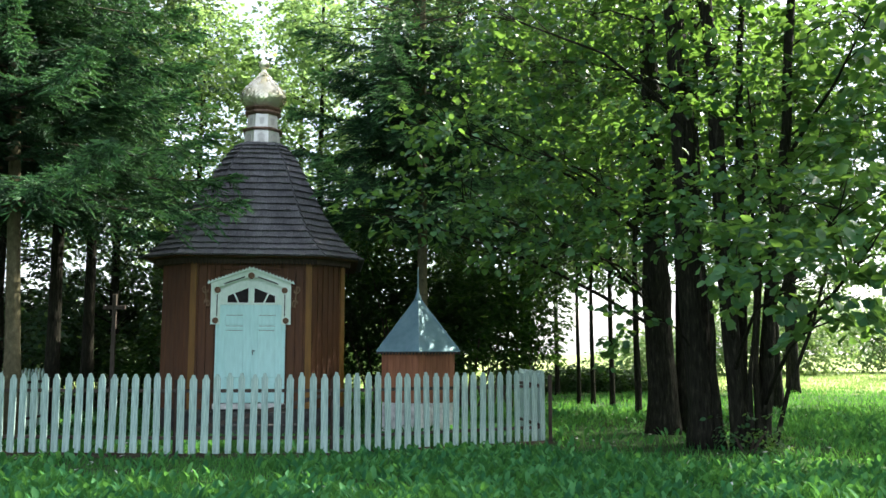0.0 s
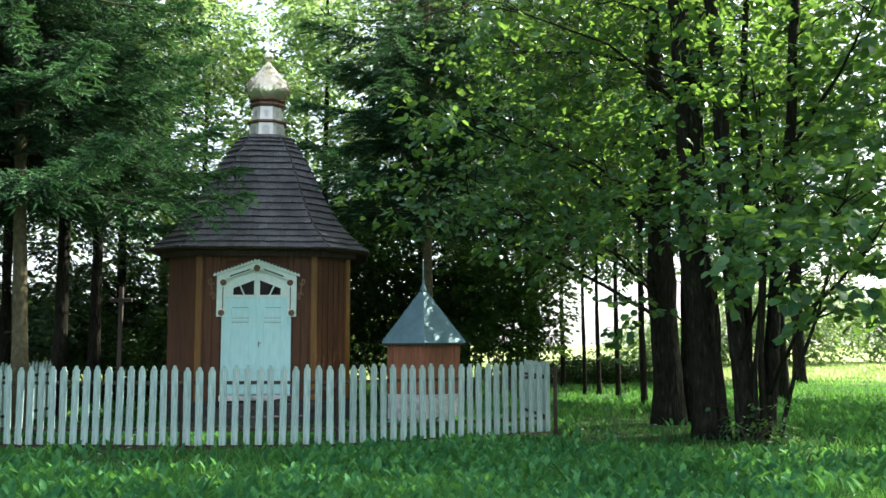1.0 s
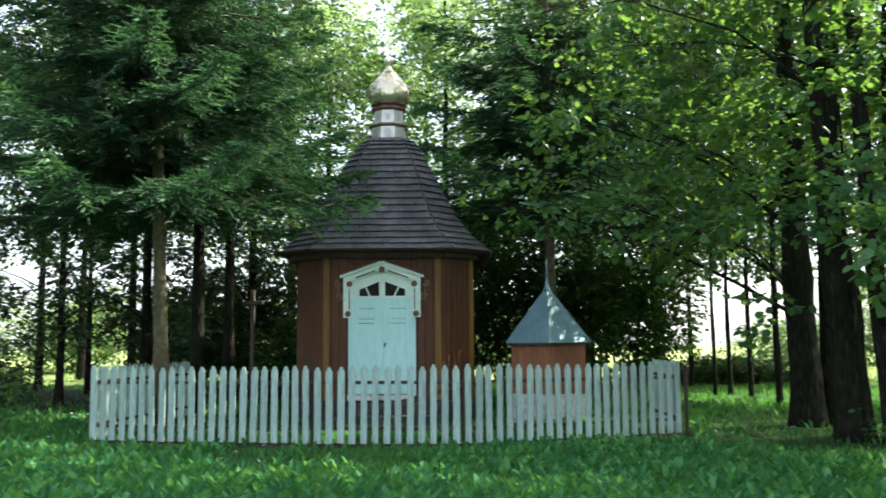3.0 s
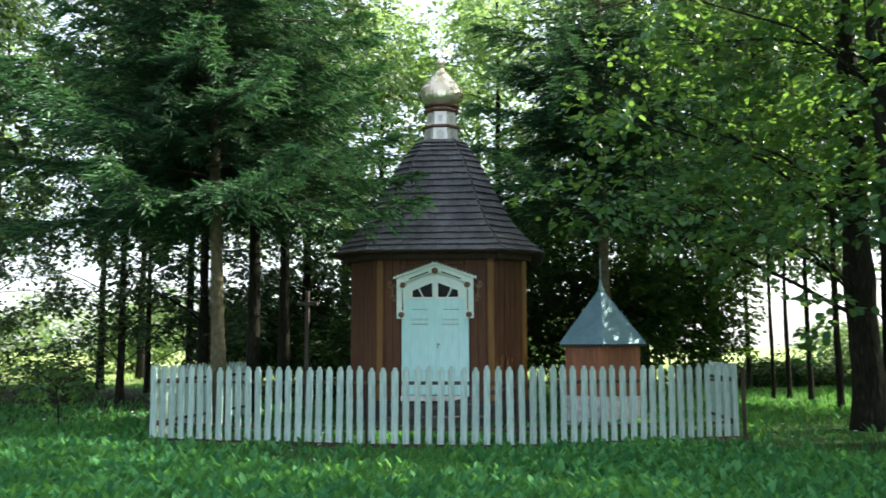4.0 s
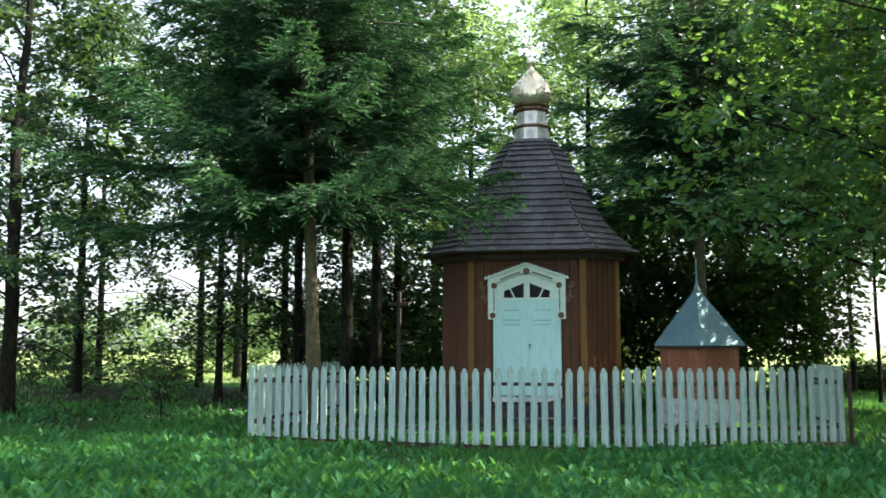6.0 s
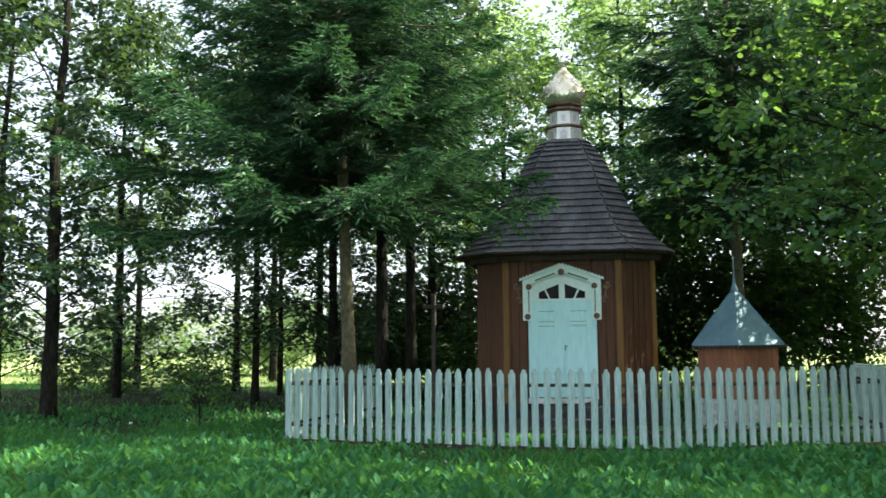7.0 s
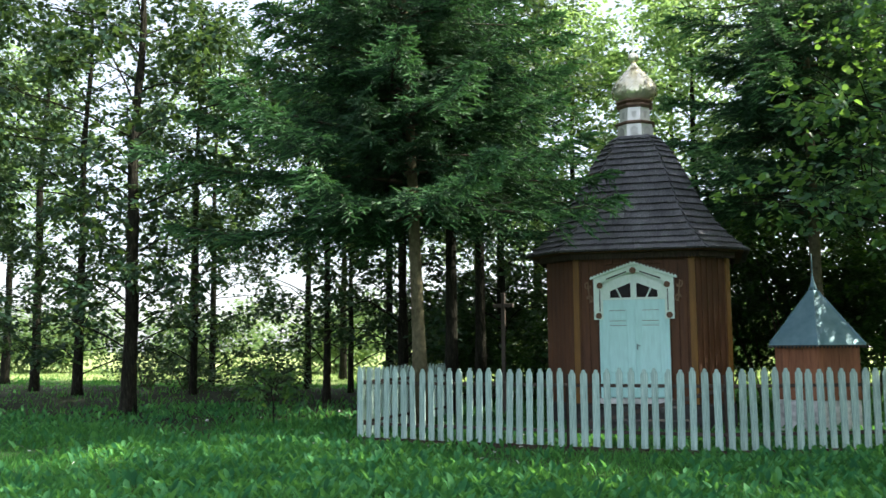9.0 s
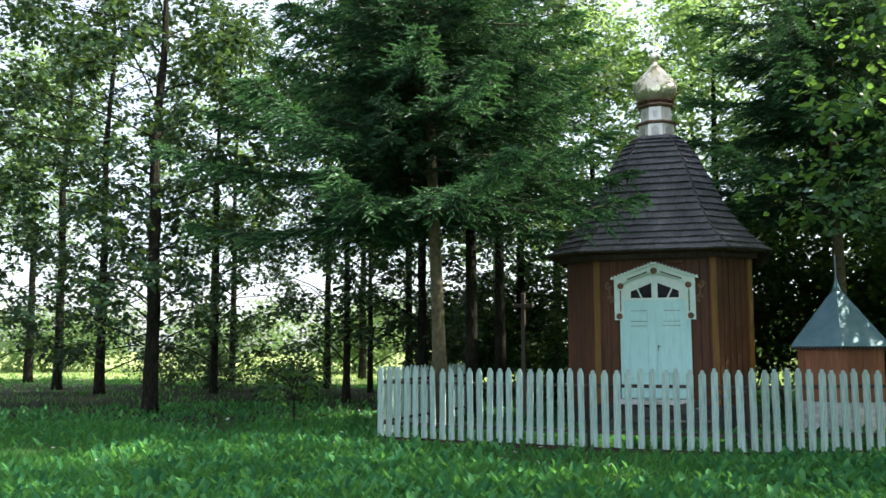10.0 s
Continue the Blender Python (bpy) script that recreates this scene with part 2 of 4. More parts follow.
# ---------------------------------------------------------------- mesh helpers
def mesh_of(bm, name, mat, smooth=False):
    me = bpy.data.meshes.new(name)
    bmesh.ops.recalc_face_normals(bm, faces=bm.faces[:])
    bm.to_mesh(me)
    bm.free()
    me.materials.append(mat)
    if smooth:
        me.shade_smooth()
    return me


def part(name, bm, mat, parent, label="", smooth=False, at=None):
    ob = new(name, mesh_of(bm, name, mat, smooth))
    ob.parent = parent
    if at is not None:
        ob.matrix_basis = at
    if label:
        ob["label"] = label
    return ob


def shared(name, me, parent, at):
    ob = new(name, me)
    ob.parent = parent
    ob.matrix_basis = at
    return ob


def add_box(bm, x0, x1, y0, y1, z0, z1, bevel=0.0):
    vs = [bm.verts.new((x, y, z)) for z in (z0, z1) for y in (y0, y1) for x in (x0, x1)]
    fs = [bm.faces.new([vs[i] for i in q]) for q in ((0, 2, 3, 1), (4, 5, 7, 6), (0, 1, 5, 4), (2, 6, 7, 3), (0, 4, 6, 2), (1, 3, 7, 5))]
    if bevel:
        es = {e for f in fs for e in f.edges}
        bmesh.ops.bevel(bm, geom=list(es), offset=bevel, segments=1, affect='EDGES')
    return bm


def box(x0, x1, y0, y1, z0, z1, bevel=0.0):
    return add_box(bmesh.new(), x0, x1, y0, y1, z0, z1, bevel)


def add_slab(bm, outline, y0, y1):
    """An outline of (x, z) points made solid between y0 and y1."""
    a = [bm.verts.new((x, y0, z)) for x, z in outline]
    b = [bm.verts.new((x, y1, z)) for x, z in outline]
    bm.faces.new(a)
    bm.faces.new(b[::-1])
    for i in range(len(a)):
        k = (i + 1) % len(a)
        bm.faces.new((a[i], b[i], b[k], a[k]))
    return bm


def slab(outline, y0, y1):
    return add_slab(bmesh.new(), outline, y0, y1)


def lathe(profile, segs, turn=0.0, poly=None):
    """A solid of rings: (radius, z) pairs; poly gives the ring's unit outline in place of a circle."""
    bm = bmesh.new()
    rings = []
    for r, z in profile:
        if poly:
            rings.append([bm.verts.new((r * x, r * y, z)) for x, y in poly])
        else:
            rings.append([bm.verts.new((r * math.cos(turn + i * math.tau / segs), r * math.sin(turn + i * math.tau / segs), z)) for i in range(segs)])
    n = len(rings[0])
    for a, b in zip(rings, rings[1:]):
        for i in range(n):
            bm.faces.new((a[i], a[(i + 1) % n], b[(i + 1) % n], b[i]))
    bm.faces.new(rings[0][::-1])
    bm.faces.new(rings[-1])
    return bm


def add_tube(bm, path, radii, segs=8):
    rings = []
    for i, p in enumerate(path):
        d = (path[min(i + 1, len(path) - 1)] - path[max(i - 1, 0)]).normalized()
        a = d.cross(Vector((0.31, 0.95, 0.05))).normalized()
        b = d.cross(a)
        rings.append([bm.verts.new(p + (a * math.cos(k * math.tau / segs) + b * math.sin(k * math.tau / segs)) * radii[i]) for k in range(segs)])
    for a, b in zip(rings, rings[1:]):
        for k in range(segs):
            bm.faces.new((a[k], a[(k + 1) % segs], b[(k + 1) % segs], b[k]))
    bm.faces.new(rings[0][::-1])
    bm.faces.new(rings[-1])
    return bm


def bulk(name, verts, faces, mat):
    """A mesh from arrays; all faces have the same number of corners."""
    me = bpy.data.meshes.new(name)
    n, k = faces.shape
    me.vertices.add(len(verts))
    me.vertices.foreach_set("co", verts.astype(np.float32).ravel())
    me.loops.add(n * k)
    me.loops.foreach_set("vertex_index", faces.astype(np.int32).ravel())
    me.polygons.add(n)
    me.polygons.foreach_set("loop_start", np.arange(0, n * k, k, dtype=np.int32))
    me.update(calc_edges=True)
    me.materials.append(mat)
    return me


def unit(a):
    return a / np.maximum(np.linalg.norm(a, axis=-1, keepdims=True), 1e-9)


def leaf_mesh(name, pos, axis, nor, length, mat, wide=0.7, fine=True):
    """Leaves: fine ones are six-cornered and folded along the midrib, the others plain kites."""
    axis = unit(axis)
    side = unit(np.cross(nor, axis))
    nor = np.cross(axis, side)
    if fine:
        tpl = [(0, 0, 0), (0.20, 0.46, 0.09), (0.70, 0.44, 0.05), (1, 0, -0.08), (0.70, -0.44, 0.05), (0.20, -0.46, 0.09)]
        quads = [(0, 1, 2, 3), (0, 3, 4, 5)]
    else:
        tpl = [(0, 0, 0), (0.45, 0.5, 0.06), (1, 0, 0), (0.45, -0.5, 0.06)]
        quads = [(0, 1, 2, 3)]
    t = np.array(tpl)
    L = length[:, None, None]
    v = pos[:, None] + L * (t[None, :, :1] * axis[:, None] + t[None, :, 1:2] * wide * side[:, None] + t[None, :, 2:3] * nor[:, None])
    k = len(tpl)
    f = (np.arange(len(pos))[:, None, None] * k + np.array(quads)[None]).reshape(-1, 4)
    return bulk(name, v.reshape(-1, 3), f, mat)


rng = np.random.default_rng(7)


def sow(x, y):
    """Start the random numbers anew for the plant that stands at x, y."""
    global rng
    rng = np.random.default_rng(int(abs(x) * 1000) * 7919 + int(abs(y) * 1000))


# ---------------------------------------------------------------- ground
def build_ground():
    radii = np.concatenate([[0.0], np.geomspace(2.0, 60, 64), np.geomspace(70, 2500, 14)])
    n = 180
    ang = np.arange(n) * math.tau / n
    verts, faces = [], []
    for r in radii:
        for a in ang:
            x, y = r * math.cos(a), r * math.sin(a)
            z = 0.035 * noise.noise((x * 0.5, y * 0.5, 0)) + 0.02 * noise.noise((x * 1.7, y * 1.7, 3)) if r < 65 else 0.0
            verts.append((x, y, z))
    for i in range(len(radii) - 1):
        for k in range(n):
            a, b = i * n + k, i * n + (k + 1) % n
            faces.append((a, b, b + n, a + n))
    me = bpy.data.meshes.new("ground")
    me.from_pydata(verts, [], faces)
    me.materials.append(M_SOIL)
    me.shade_smooth()
    tagged(new("ground", me), "green summer lawn with bare patches and painted shade under trees, painted sunlight beyond", "lawn", kind="structure")


def sector(n, r0, r1, a0, a1, power=1.0):
    """Random points on the ground: distance r0 to r1, turn a0 to a1 degrees (left positive)."""
    r = r0 * (r1 / r0) ** (rng.random(n) ** power)
    a = np.radians(a0 + (a1 - a0) * rng.random(n))
    return np.stack([-r * np.sin(a), r * np.cos(a), np.zeros(n)], -1), r


def build_grass():
    p, r = sector(280000, 7.6, 85, -32, 58, 1.3)
    patch = np.sin(p[:, 0] * 1.3 + 2 * np.sin(p[:, 1] * 0.9)) + np.sin(p[:, 1] * 1.7 + p[:, 0] * 0.6)
    keep = rng.random(len(p)) < 0.72 + 0.2 * patch
    under = (p[:, 0] < -8.5) & (p[:, 1] - 0.8 * p[:, 0] > 24.8 + patch) & (p[:, 1] < 31.5)
    round_clump = np.hypot((p[:, 0] - 3.7) / 2.7, (p[:, 1] - 16.0) / 3.6) < 0.8 + 0.2 * patch
    keep &= ~((under & (rng.random(len(p)) < 0.85)) | (round_clump & (rng.random(len(p)) < 0.8)))
    yard = (p[:, 0] > -7.6) & (p[:, 0] < 1.5) & (p[:, 1] < 20) & (p[:, 1] > np.interp(p[:, 0], [-7.6, -3.9, -1.6, 1.7], [13.8, 13.5, 13.6, 15.6]))
    keep &= ~(yard & (rng.random(len(p)) < 0.45 + 0.2 * patch))
    p, r, patch = p[keep], r[keep], patch[keep]
    n = len(p)
    h = (0.04 + 0.12 * rng.random(n) ** 1.8) * (1 + 0.2 * patch) * np.clip(r / 14, 1, 1.2)
    near = np.abs(p[:, 1] - np.interp(p[:, 0], [-7.6, -3.9, -1.6, 1.7], [13.7, 13.4, 13.5, 15.5]) + 0.15) < 0.4
    h = np.where(near & (p[:, 0] > -7.8) & (p[:, 0] < 1.9), h * 0.35, h)
    w = (0.006 + 0.006 * rng.random(n)) * np.clip(r / 11, 1, 6)
    a = rng.random(n) * math.tau
    side = np.stack([np.cos(a), np.sin(a), 0 * a], -1) * w[:, None]
    b = rng.random(n) * math.tau
    lean = np.stack([np.cos(b), np.sin(b), 0 * b], -1) * (h * (0.2 + 0.7 * rng.random(n)))[:, None]
    top = p + lean + np.stack([0 * h, 0 * h, h], -1)
    p = p - np.array([0, 0, 0.02])
    v = np.stack([p - side, p + side, top], 1).reshape(-1, 3)
    # far blades get the paler, sun-painted colour
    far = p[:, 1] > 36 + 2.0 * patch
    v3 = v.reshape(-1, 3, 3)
    lightened = v3[far].reshape(-1, 3)
    tagged(new("meadow_grass", bulk("meadow_grass", lightened, np.arange(len(lightened)).reshape(-1, 3), M_GRASS_SUNLIT)), "meadow grass behind the trees, sunlight painted into its pale colour", "grass", kind="stuff")
    v = v3[~far].reshape(-1, 3)
    f = np.arange(len(v)).reshape(-1, 3)
    tagged(new("grass", bulk("grass", v, f, M_GRASS)), "short uneven green grass covering the ground", "grass", kind="stuff")
    p, r = sector(88000, 7.6, 26, -32, 58, 1.35)
    thick = np.sin(p[:, 0] * 0.8 + 1) + np.sin(p[:, 1] * 1.1 + p[:, 0] * 0.5) + 0.8 * np.sin(p[:, 0] * 3.1 + 1.5 * np.sin(p[:, 1] * 2.7))
    p = p[rng.random(len(p)) < 0.56 + 0.25 * thick]
    bare = (np.hypot((p[:, 0] - 3.7) / 2.7, (p[:, 1] - 16.0) / 3.6) < 0.95) & (rng.random(len(p)) < 0.8)
    p = p[~bare]
    by_fence = np.abs(p[:, 1] - np.interp(p[:, 0], [-7.6, -3.9, -1.6, 1.7], [13.7, 13.4, 13.5, 15.5]) + 0.12) < 0.28
    p = p[~(by_fence & (p[:, 0] > -7.8) & (p[:, 0] < 1.9))]
    n = len(p)
    a = rng.random(n) * math.tau
    rise = 0.6 + 1.9 * rng.random(n)
    axis = np.stack([np.cos(a), np.sin(a), rise], -1)
    nor = np.stack([-np.cos(a) * rise, -np.sin(a) * rise, np.ones(n)], -1) + 0.3 * rng.standard_normal((n, 3))
    me = leaf_mesh("ground_weeds", p + np.array([0, 0, 0.02]), axis, nor, 0.05 + 0.15 * rng.random(n) ** 1.7, M_WEED, 0.4)
    tagged(new("ground_weeds", me), "upright narrow and broad weed leaves growing among the grass", "weeds", kind="stuff")
    p, r = sector(420, 8, 24, -32, 58, 1.0)
    n = len(p)
    me = leaf_mesh("fallen_leaves", p + np.array([0, 0, 0.05]), rng.standard_normal((n, 3)) * (1, 1, 0.2),
                   np.tile([0.0, 0, 1], (n, 1)) + 0.4 * rng.standard_normal((n, 3)), 0.04 + 0.05 * rng.random(n), M_STONE, 0.6)
    tagged(new("fallen_leaves", me), "pale dry fallen leaves scattered on the grass", "leaves", kind="stuff")


# ---------------------------------------------------------------- trees
def crown_points(c, r, sprays, per, flat=0.7, size=0.45):
    """Leaf places of one bough: flat drooping sprays scattered in a ball, denser towards its outside."""
    d = unit(rng.standard_normal((sprays, 3)))
    o = np.array(c) + d * (r * rng.random(sprays) ** 0.45)[:, None] * np.array([1, 1, flat])
    a = rng.random(sprays) * math.tau
    way = np.stack([np.cos(a), np.sin(a), -0.25 + 0.3 * rng.standard_normal(sprays)], -1) + 0.7 * d
    way = unit(way)
    cross = unit(np.cross(way, [0, 0, 1.0]))
    s = rng.random((sprays, per))
    off = rng.standard_normal((sprays, per)) * 0.28 * size
    p = (o[:, None] + way[:, None] * (s * size)[..., None] + cross[:, None] * off[..., None]
         + np.stack([0 * s, 0 * s, -0.25 * size * s * s + 0.06 * size * rng.standard_normal((sprays, per))], -1))
    ax = way[:, None] + cross[:, None] * np.sign(off)[..., None] * 0.9 + 0.35 * rng.standard_normal((sprays, per, 3)) + np.array([0, 0, -0.25])
    no = np.array([0, 0, 1.0]) + 0.5 * rng.standard_normal((sprays, per, 3))
    return p.reshape(-1, 3), ax.reshape(-1, 3), no.reshape(-1, 3)


def trunk_path(base, top, wob, n=9):
    base, top = Vector(base), Vector(top)
    out = []
    for i in range(n):
        t = i / (n - 1)
        q = base.lerp(top, t)
        q += Vector((noise.noise((base.x * 3, base.y * 3, t * 3.0)), noise.noise((base.x * 3 + 9, base.y * 3, t * 3.0)), 0)) * wob * min(1, t * 3)
        out.append(q)
    return out


def broad_tree(base, height, radius, boughs, leaf, per=16, sprays=40, mat=None, fine=True, lean=(0, 0), label="", name="tree", wide=0.75,
               size=0.45, flare=1.3, bark=None, stems=(), flat=0.75, thick=0.030, twigs=7):
    """A broad-leaved tree: trunk with root flare, limbs to its boughs, and a crown of single leaves. boughs: x, y, z, radius."""
    sow(*base)
    tree = new(name)
    tree.location = (*base, 0)
    top = (lean[0], lean[1], height)
    path = trunk_path((0, 0, -0.15), top, 0.25)
    ring = trunk_path((0, 0, -0.15), top, 0.25, 33)
    bm = add_tube(bmesh.new(), ring, [radius * (1 + (flare - 1) * math.exp(-i * 1.1)) * (1 - 0.75 * i / 32) for i in range(33)], 14)
    for v in bm.verts:
        k = noise.noise(Vector((v.co.x * 5 + base[0], v.co.y * 5, v.co.z * 0.9))) + 0.5 * noise.noise(Vector((v.co.x * 12, v.co.y * 12 + base[1], v.co.z * 3)))
        v.co += Vector((v.co.x, v.co.y, 0)).normalized() * radius * 0.22 * k
    part("trunk", bm, bark or M_BARK, tree, smooth=True)
    for q, r, lean2, h in stems:
        bm = add_tube(bmesh.new(), trunk_path((q[0], q[1], -0.15), (q[0] + lean2[0], q[1] + lean2[1], h), 0.15),
                      [r * (1.5 if i == 0 else 1) * (1 - 0.7 * i / 8) for i in range(9)], 9)
        part("stem", bm, bark or M_BARK, tree, smooth=True)
    P, A, N = [], [], []
    for x, y, z, r in boughs:
        bm = bmesh.new()
        c = Vector((x - base[0], y - base[1], z))
        zs = max(0.8, min(height * 0.92, z - 0.28 * c.xy.length))
        k = min(7, int(zs / height * 8))
        s = path[k].lerp(path[k + 1], zs / height * 8 - k)
        mid = s.lerp(c, 0.5) + Vector((noise.noise((x, y, z)) * 0.9, noise.noise((y, z, x)) * 0.9, 0.25))
        r0 = min(radius * 0.35, thick, 0.012 + 0.006 * (c - s).length)
        add_tube(bm, [s, s.lerp(mid, 0.5) + Vector((0, 0, 0.05)), mid, mid.lerp(c, 0.6), c], [r0, r0 * 0.8, r0 * 0.6, r0 * 0.4, r0 * 0.2], 6)
        for q in range(twigs):
            d = Vector(rng.standard_normal(3)).normalized() * r * 0.85
            e = c + Vector((d.x, d.y, d.z * 0.7))
            f0 = mid.lerp(c, 0.3 + 0.6 * rng.random())
            add_tube(bm, [f0, f0.lerp(e, 0.5) + Vector((0, 0, 0.08)), e], [r0 * 0.3, r0 * 0.2, 0.004], 4)
        p, a, n = crown_points(c, r, max(6, int(sprays * r * r)), per, flat, size)
        P.append(p), A.append(a), N.append(n)
        part("limb", bm, bark or M_BARK, tree)
    P, A, N = np.concatenate(P), np.concatenate(A), np.concatenate(N)
    ln = leaf * (0.65 + 0.6 * rng.random(len(P)))
    crown = new("crown", leaf_mesh("crown", P, A, N, ln, mat or M_LEAF, wide, fine))
    crown.parent = tree
    return tagged(tree, label, "tree")


def auto_boughs(base, z0, z1, spread, count, r=(0.8, 1.4), lop=(0, 0)):
    sow(base[0] + z0, base[1])
    out = []
    for i in range(count):
        t = (i + rng.random()) / count
        a = i * 2.4 + rng.random() * 1.2
        d = spread * (0.35 + 0.65 * rng.random()) * (1.0 if t < 0.7 else (1.3 - t) / 0.6)
        out.append((base[0] + d * math.cos(a) + lop[0], base[1] + d * math.sin(a) + lop[1], z0 + (z1 - z0) * t, r[0] + (r[1] - r[0]) * rng.random()))
    return out


def spruce(base, height, radius, crown_from, reach, label, lean=(0, 0), tier=0.8, per_tier=6, detail=1.0, start=0.3, bark=None, span=(-99, 99)):
    """A spruce: straight trunk, tiers of sagging boughs, side twigs in flat sprays, and each twig set with short bushy shoots."""
    sow(*base)
    tree = new("spruce_tree")
    tree.location = (*base, 0)
    path = trunk_path((0, 0, -0.15), (lean[0], lean[1], height), 0.05)
    part("trunk", add_tube(bmesh.new(), path, [radius * (1.35 if i == 0 else 1) * (1 - 0.9 * i / 8) for i in range(9)], 12), bark or M_BARK_SPRUCE, tree, smooth=True)
    old, young = [], []
    z, turn, inner = crown_from, start, False
    while z < height - 0.4:
        t = (z - crown_from) / (height - crown_from)
        for k in range(per_tier):
            turn += math.tau / per_tier + 0.3 * rng.standard_normal()
            ln = reach * (1 - t) ** 1.15 * (0.62 + 0.5 * rng.random()) * (0.55 if inner else 1.0)
            d = np.array([math.cos(turn), math.sin(turn), 0])
            if z > 4.9:
                room = (span[1] - base[0]) if d[0] > 0 else (base[0] - span[0])
                ln = min(ln, room / max(abs(d[0]), 0.05))
            cr = np.array([-d[1], d[0], 0])
            zz = z + 0.09 * rng.standard_normal()
            o = np.array([lean[0] * zz / height, lean[1] * zz / height, zz])
            s = np.linspace(0, 1, 7)
            sag = 0.13 + 0.12 * rng.random()
            line = o + d * (s * ln)[:, None] + cr * (0.10 * ln * np.sin(s * 2 + turn))[:, None]
            line[:, 2] += ln * (0.12 * s - sag * 2.4 * s * s + sag * 1.9 * s ** 3.2)
            bm = add_tube(bmesh.new(), [Vector(q) for q in line], [0.03 * (1 - 0.88 * q) * min(1.3, ln / 2.5) for q in s], 5)
            part("branch", bm, M_TWIG, tree)
            # side twigs in pairs: long near the middle of the bough, short at its tip
            fine = detail * (1.0 if zz < 8.6 else 0.25)
            m = max(6, int(ln * 19 * fine))
            u = np.clip(0.10 + 0.92 * (np.arange(m) + 0.6 * rng.random(m)) / m, 0, 1)
            at = np.stack([np.interp(u, s, line[:, j]) for j in range(3)], -1)
            sg = np.where(np.arange(m) % 2 == 0, -1.0, 1.0)
            tl = (0.20 + 0.85 * (1 - u) ** 0.8 * np.clip(u * 3.0, 0.4, 1)) * (0.6 + 0.6 * rng.random(m)) * min(1.15, 0.35 + ln / 3.2)
            hang = np.where(rng.random(m) < 0.24, -0.75, -0.08) + 0.14 * rng.standard_normal(m)
            td = unit(d * (0.75 + 0.3 * rng.random(m))[:, None] + cr * (sg * (1.0 - 0.55 * u))[:, None] + np.stack([0 * u, 0 * u, hang], -1))
            sd = unit(np.cross(td, [0, 0, 1.0]))
            # shoots along each twig, the last one at its end
            ne = max(5, int(11 * fine ** 0.5))
            w = (np.arange(ne)[None] + 0.7 * rng.random((m, ne))) / (ne - 0.3)
            p = at[:, None] + td[:, None] * (w * tl[:, None])[..., None]
            p[..., 2] -= 0.18 * (w * w) * tl[:, None]
            s2 = np.where(np.arange(ne)[None] % 2 == 0, -1.0, 1.0) * (0.55 + 0.5 * rng.random((m, ne))) * (w < 0.9)
            nd = unit(td[:, None] + sd[:, None] * s2[..., None] + np.stack([0 * w, 0 * w, -0.05 + 0.22 * rng.standard_normal((m, ne))], -1))
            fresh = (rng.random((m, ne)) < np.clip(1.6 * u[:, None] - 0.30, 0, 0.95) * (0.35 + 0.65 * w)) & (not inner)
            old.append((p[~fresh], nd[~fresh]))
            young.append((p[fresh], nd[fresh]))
        z += tier * (0.22 if not inner else 0.78) * (1 - 0.35 * t)
        inner = not inner
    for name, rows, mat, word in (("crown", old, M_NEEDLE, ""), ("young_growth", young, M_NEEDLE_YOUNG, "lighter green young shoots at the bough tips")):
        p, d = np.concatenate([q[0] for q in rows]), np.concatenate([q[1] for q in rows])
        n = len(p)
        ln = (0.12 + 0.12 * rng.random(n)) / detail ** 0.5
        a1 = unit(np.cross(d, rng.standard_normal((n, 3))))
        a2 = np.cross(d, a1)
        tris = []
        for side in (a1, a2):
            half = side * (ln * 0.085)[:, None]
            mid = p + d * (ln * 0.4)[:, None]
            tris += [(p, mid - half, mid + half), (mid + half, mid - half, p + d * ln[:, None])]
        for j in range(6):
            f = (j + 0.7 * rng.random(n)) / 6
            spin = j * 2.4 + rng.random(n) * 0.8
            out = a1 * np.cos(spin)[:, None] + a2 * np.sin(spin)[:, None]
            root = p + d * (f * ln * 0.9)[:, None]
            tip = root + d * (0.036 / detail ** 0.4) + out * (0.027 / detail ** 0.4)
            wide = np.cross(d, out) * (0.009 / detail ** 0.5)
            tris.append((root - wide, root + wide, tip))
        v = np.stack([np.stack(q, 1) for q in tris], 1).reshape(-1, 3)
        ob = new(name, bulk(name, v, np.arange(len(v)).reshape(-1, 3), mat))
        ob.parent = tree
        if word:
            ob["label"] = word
    return tagged(tree, label, "tree", "spruces")


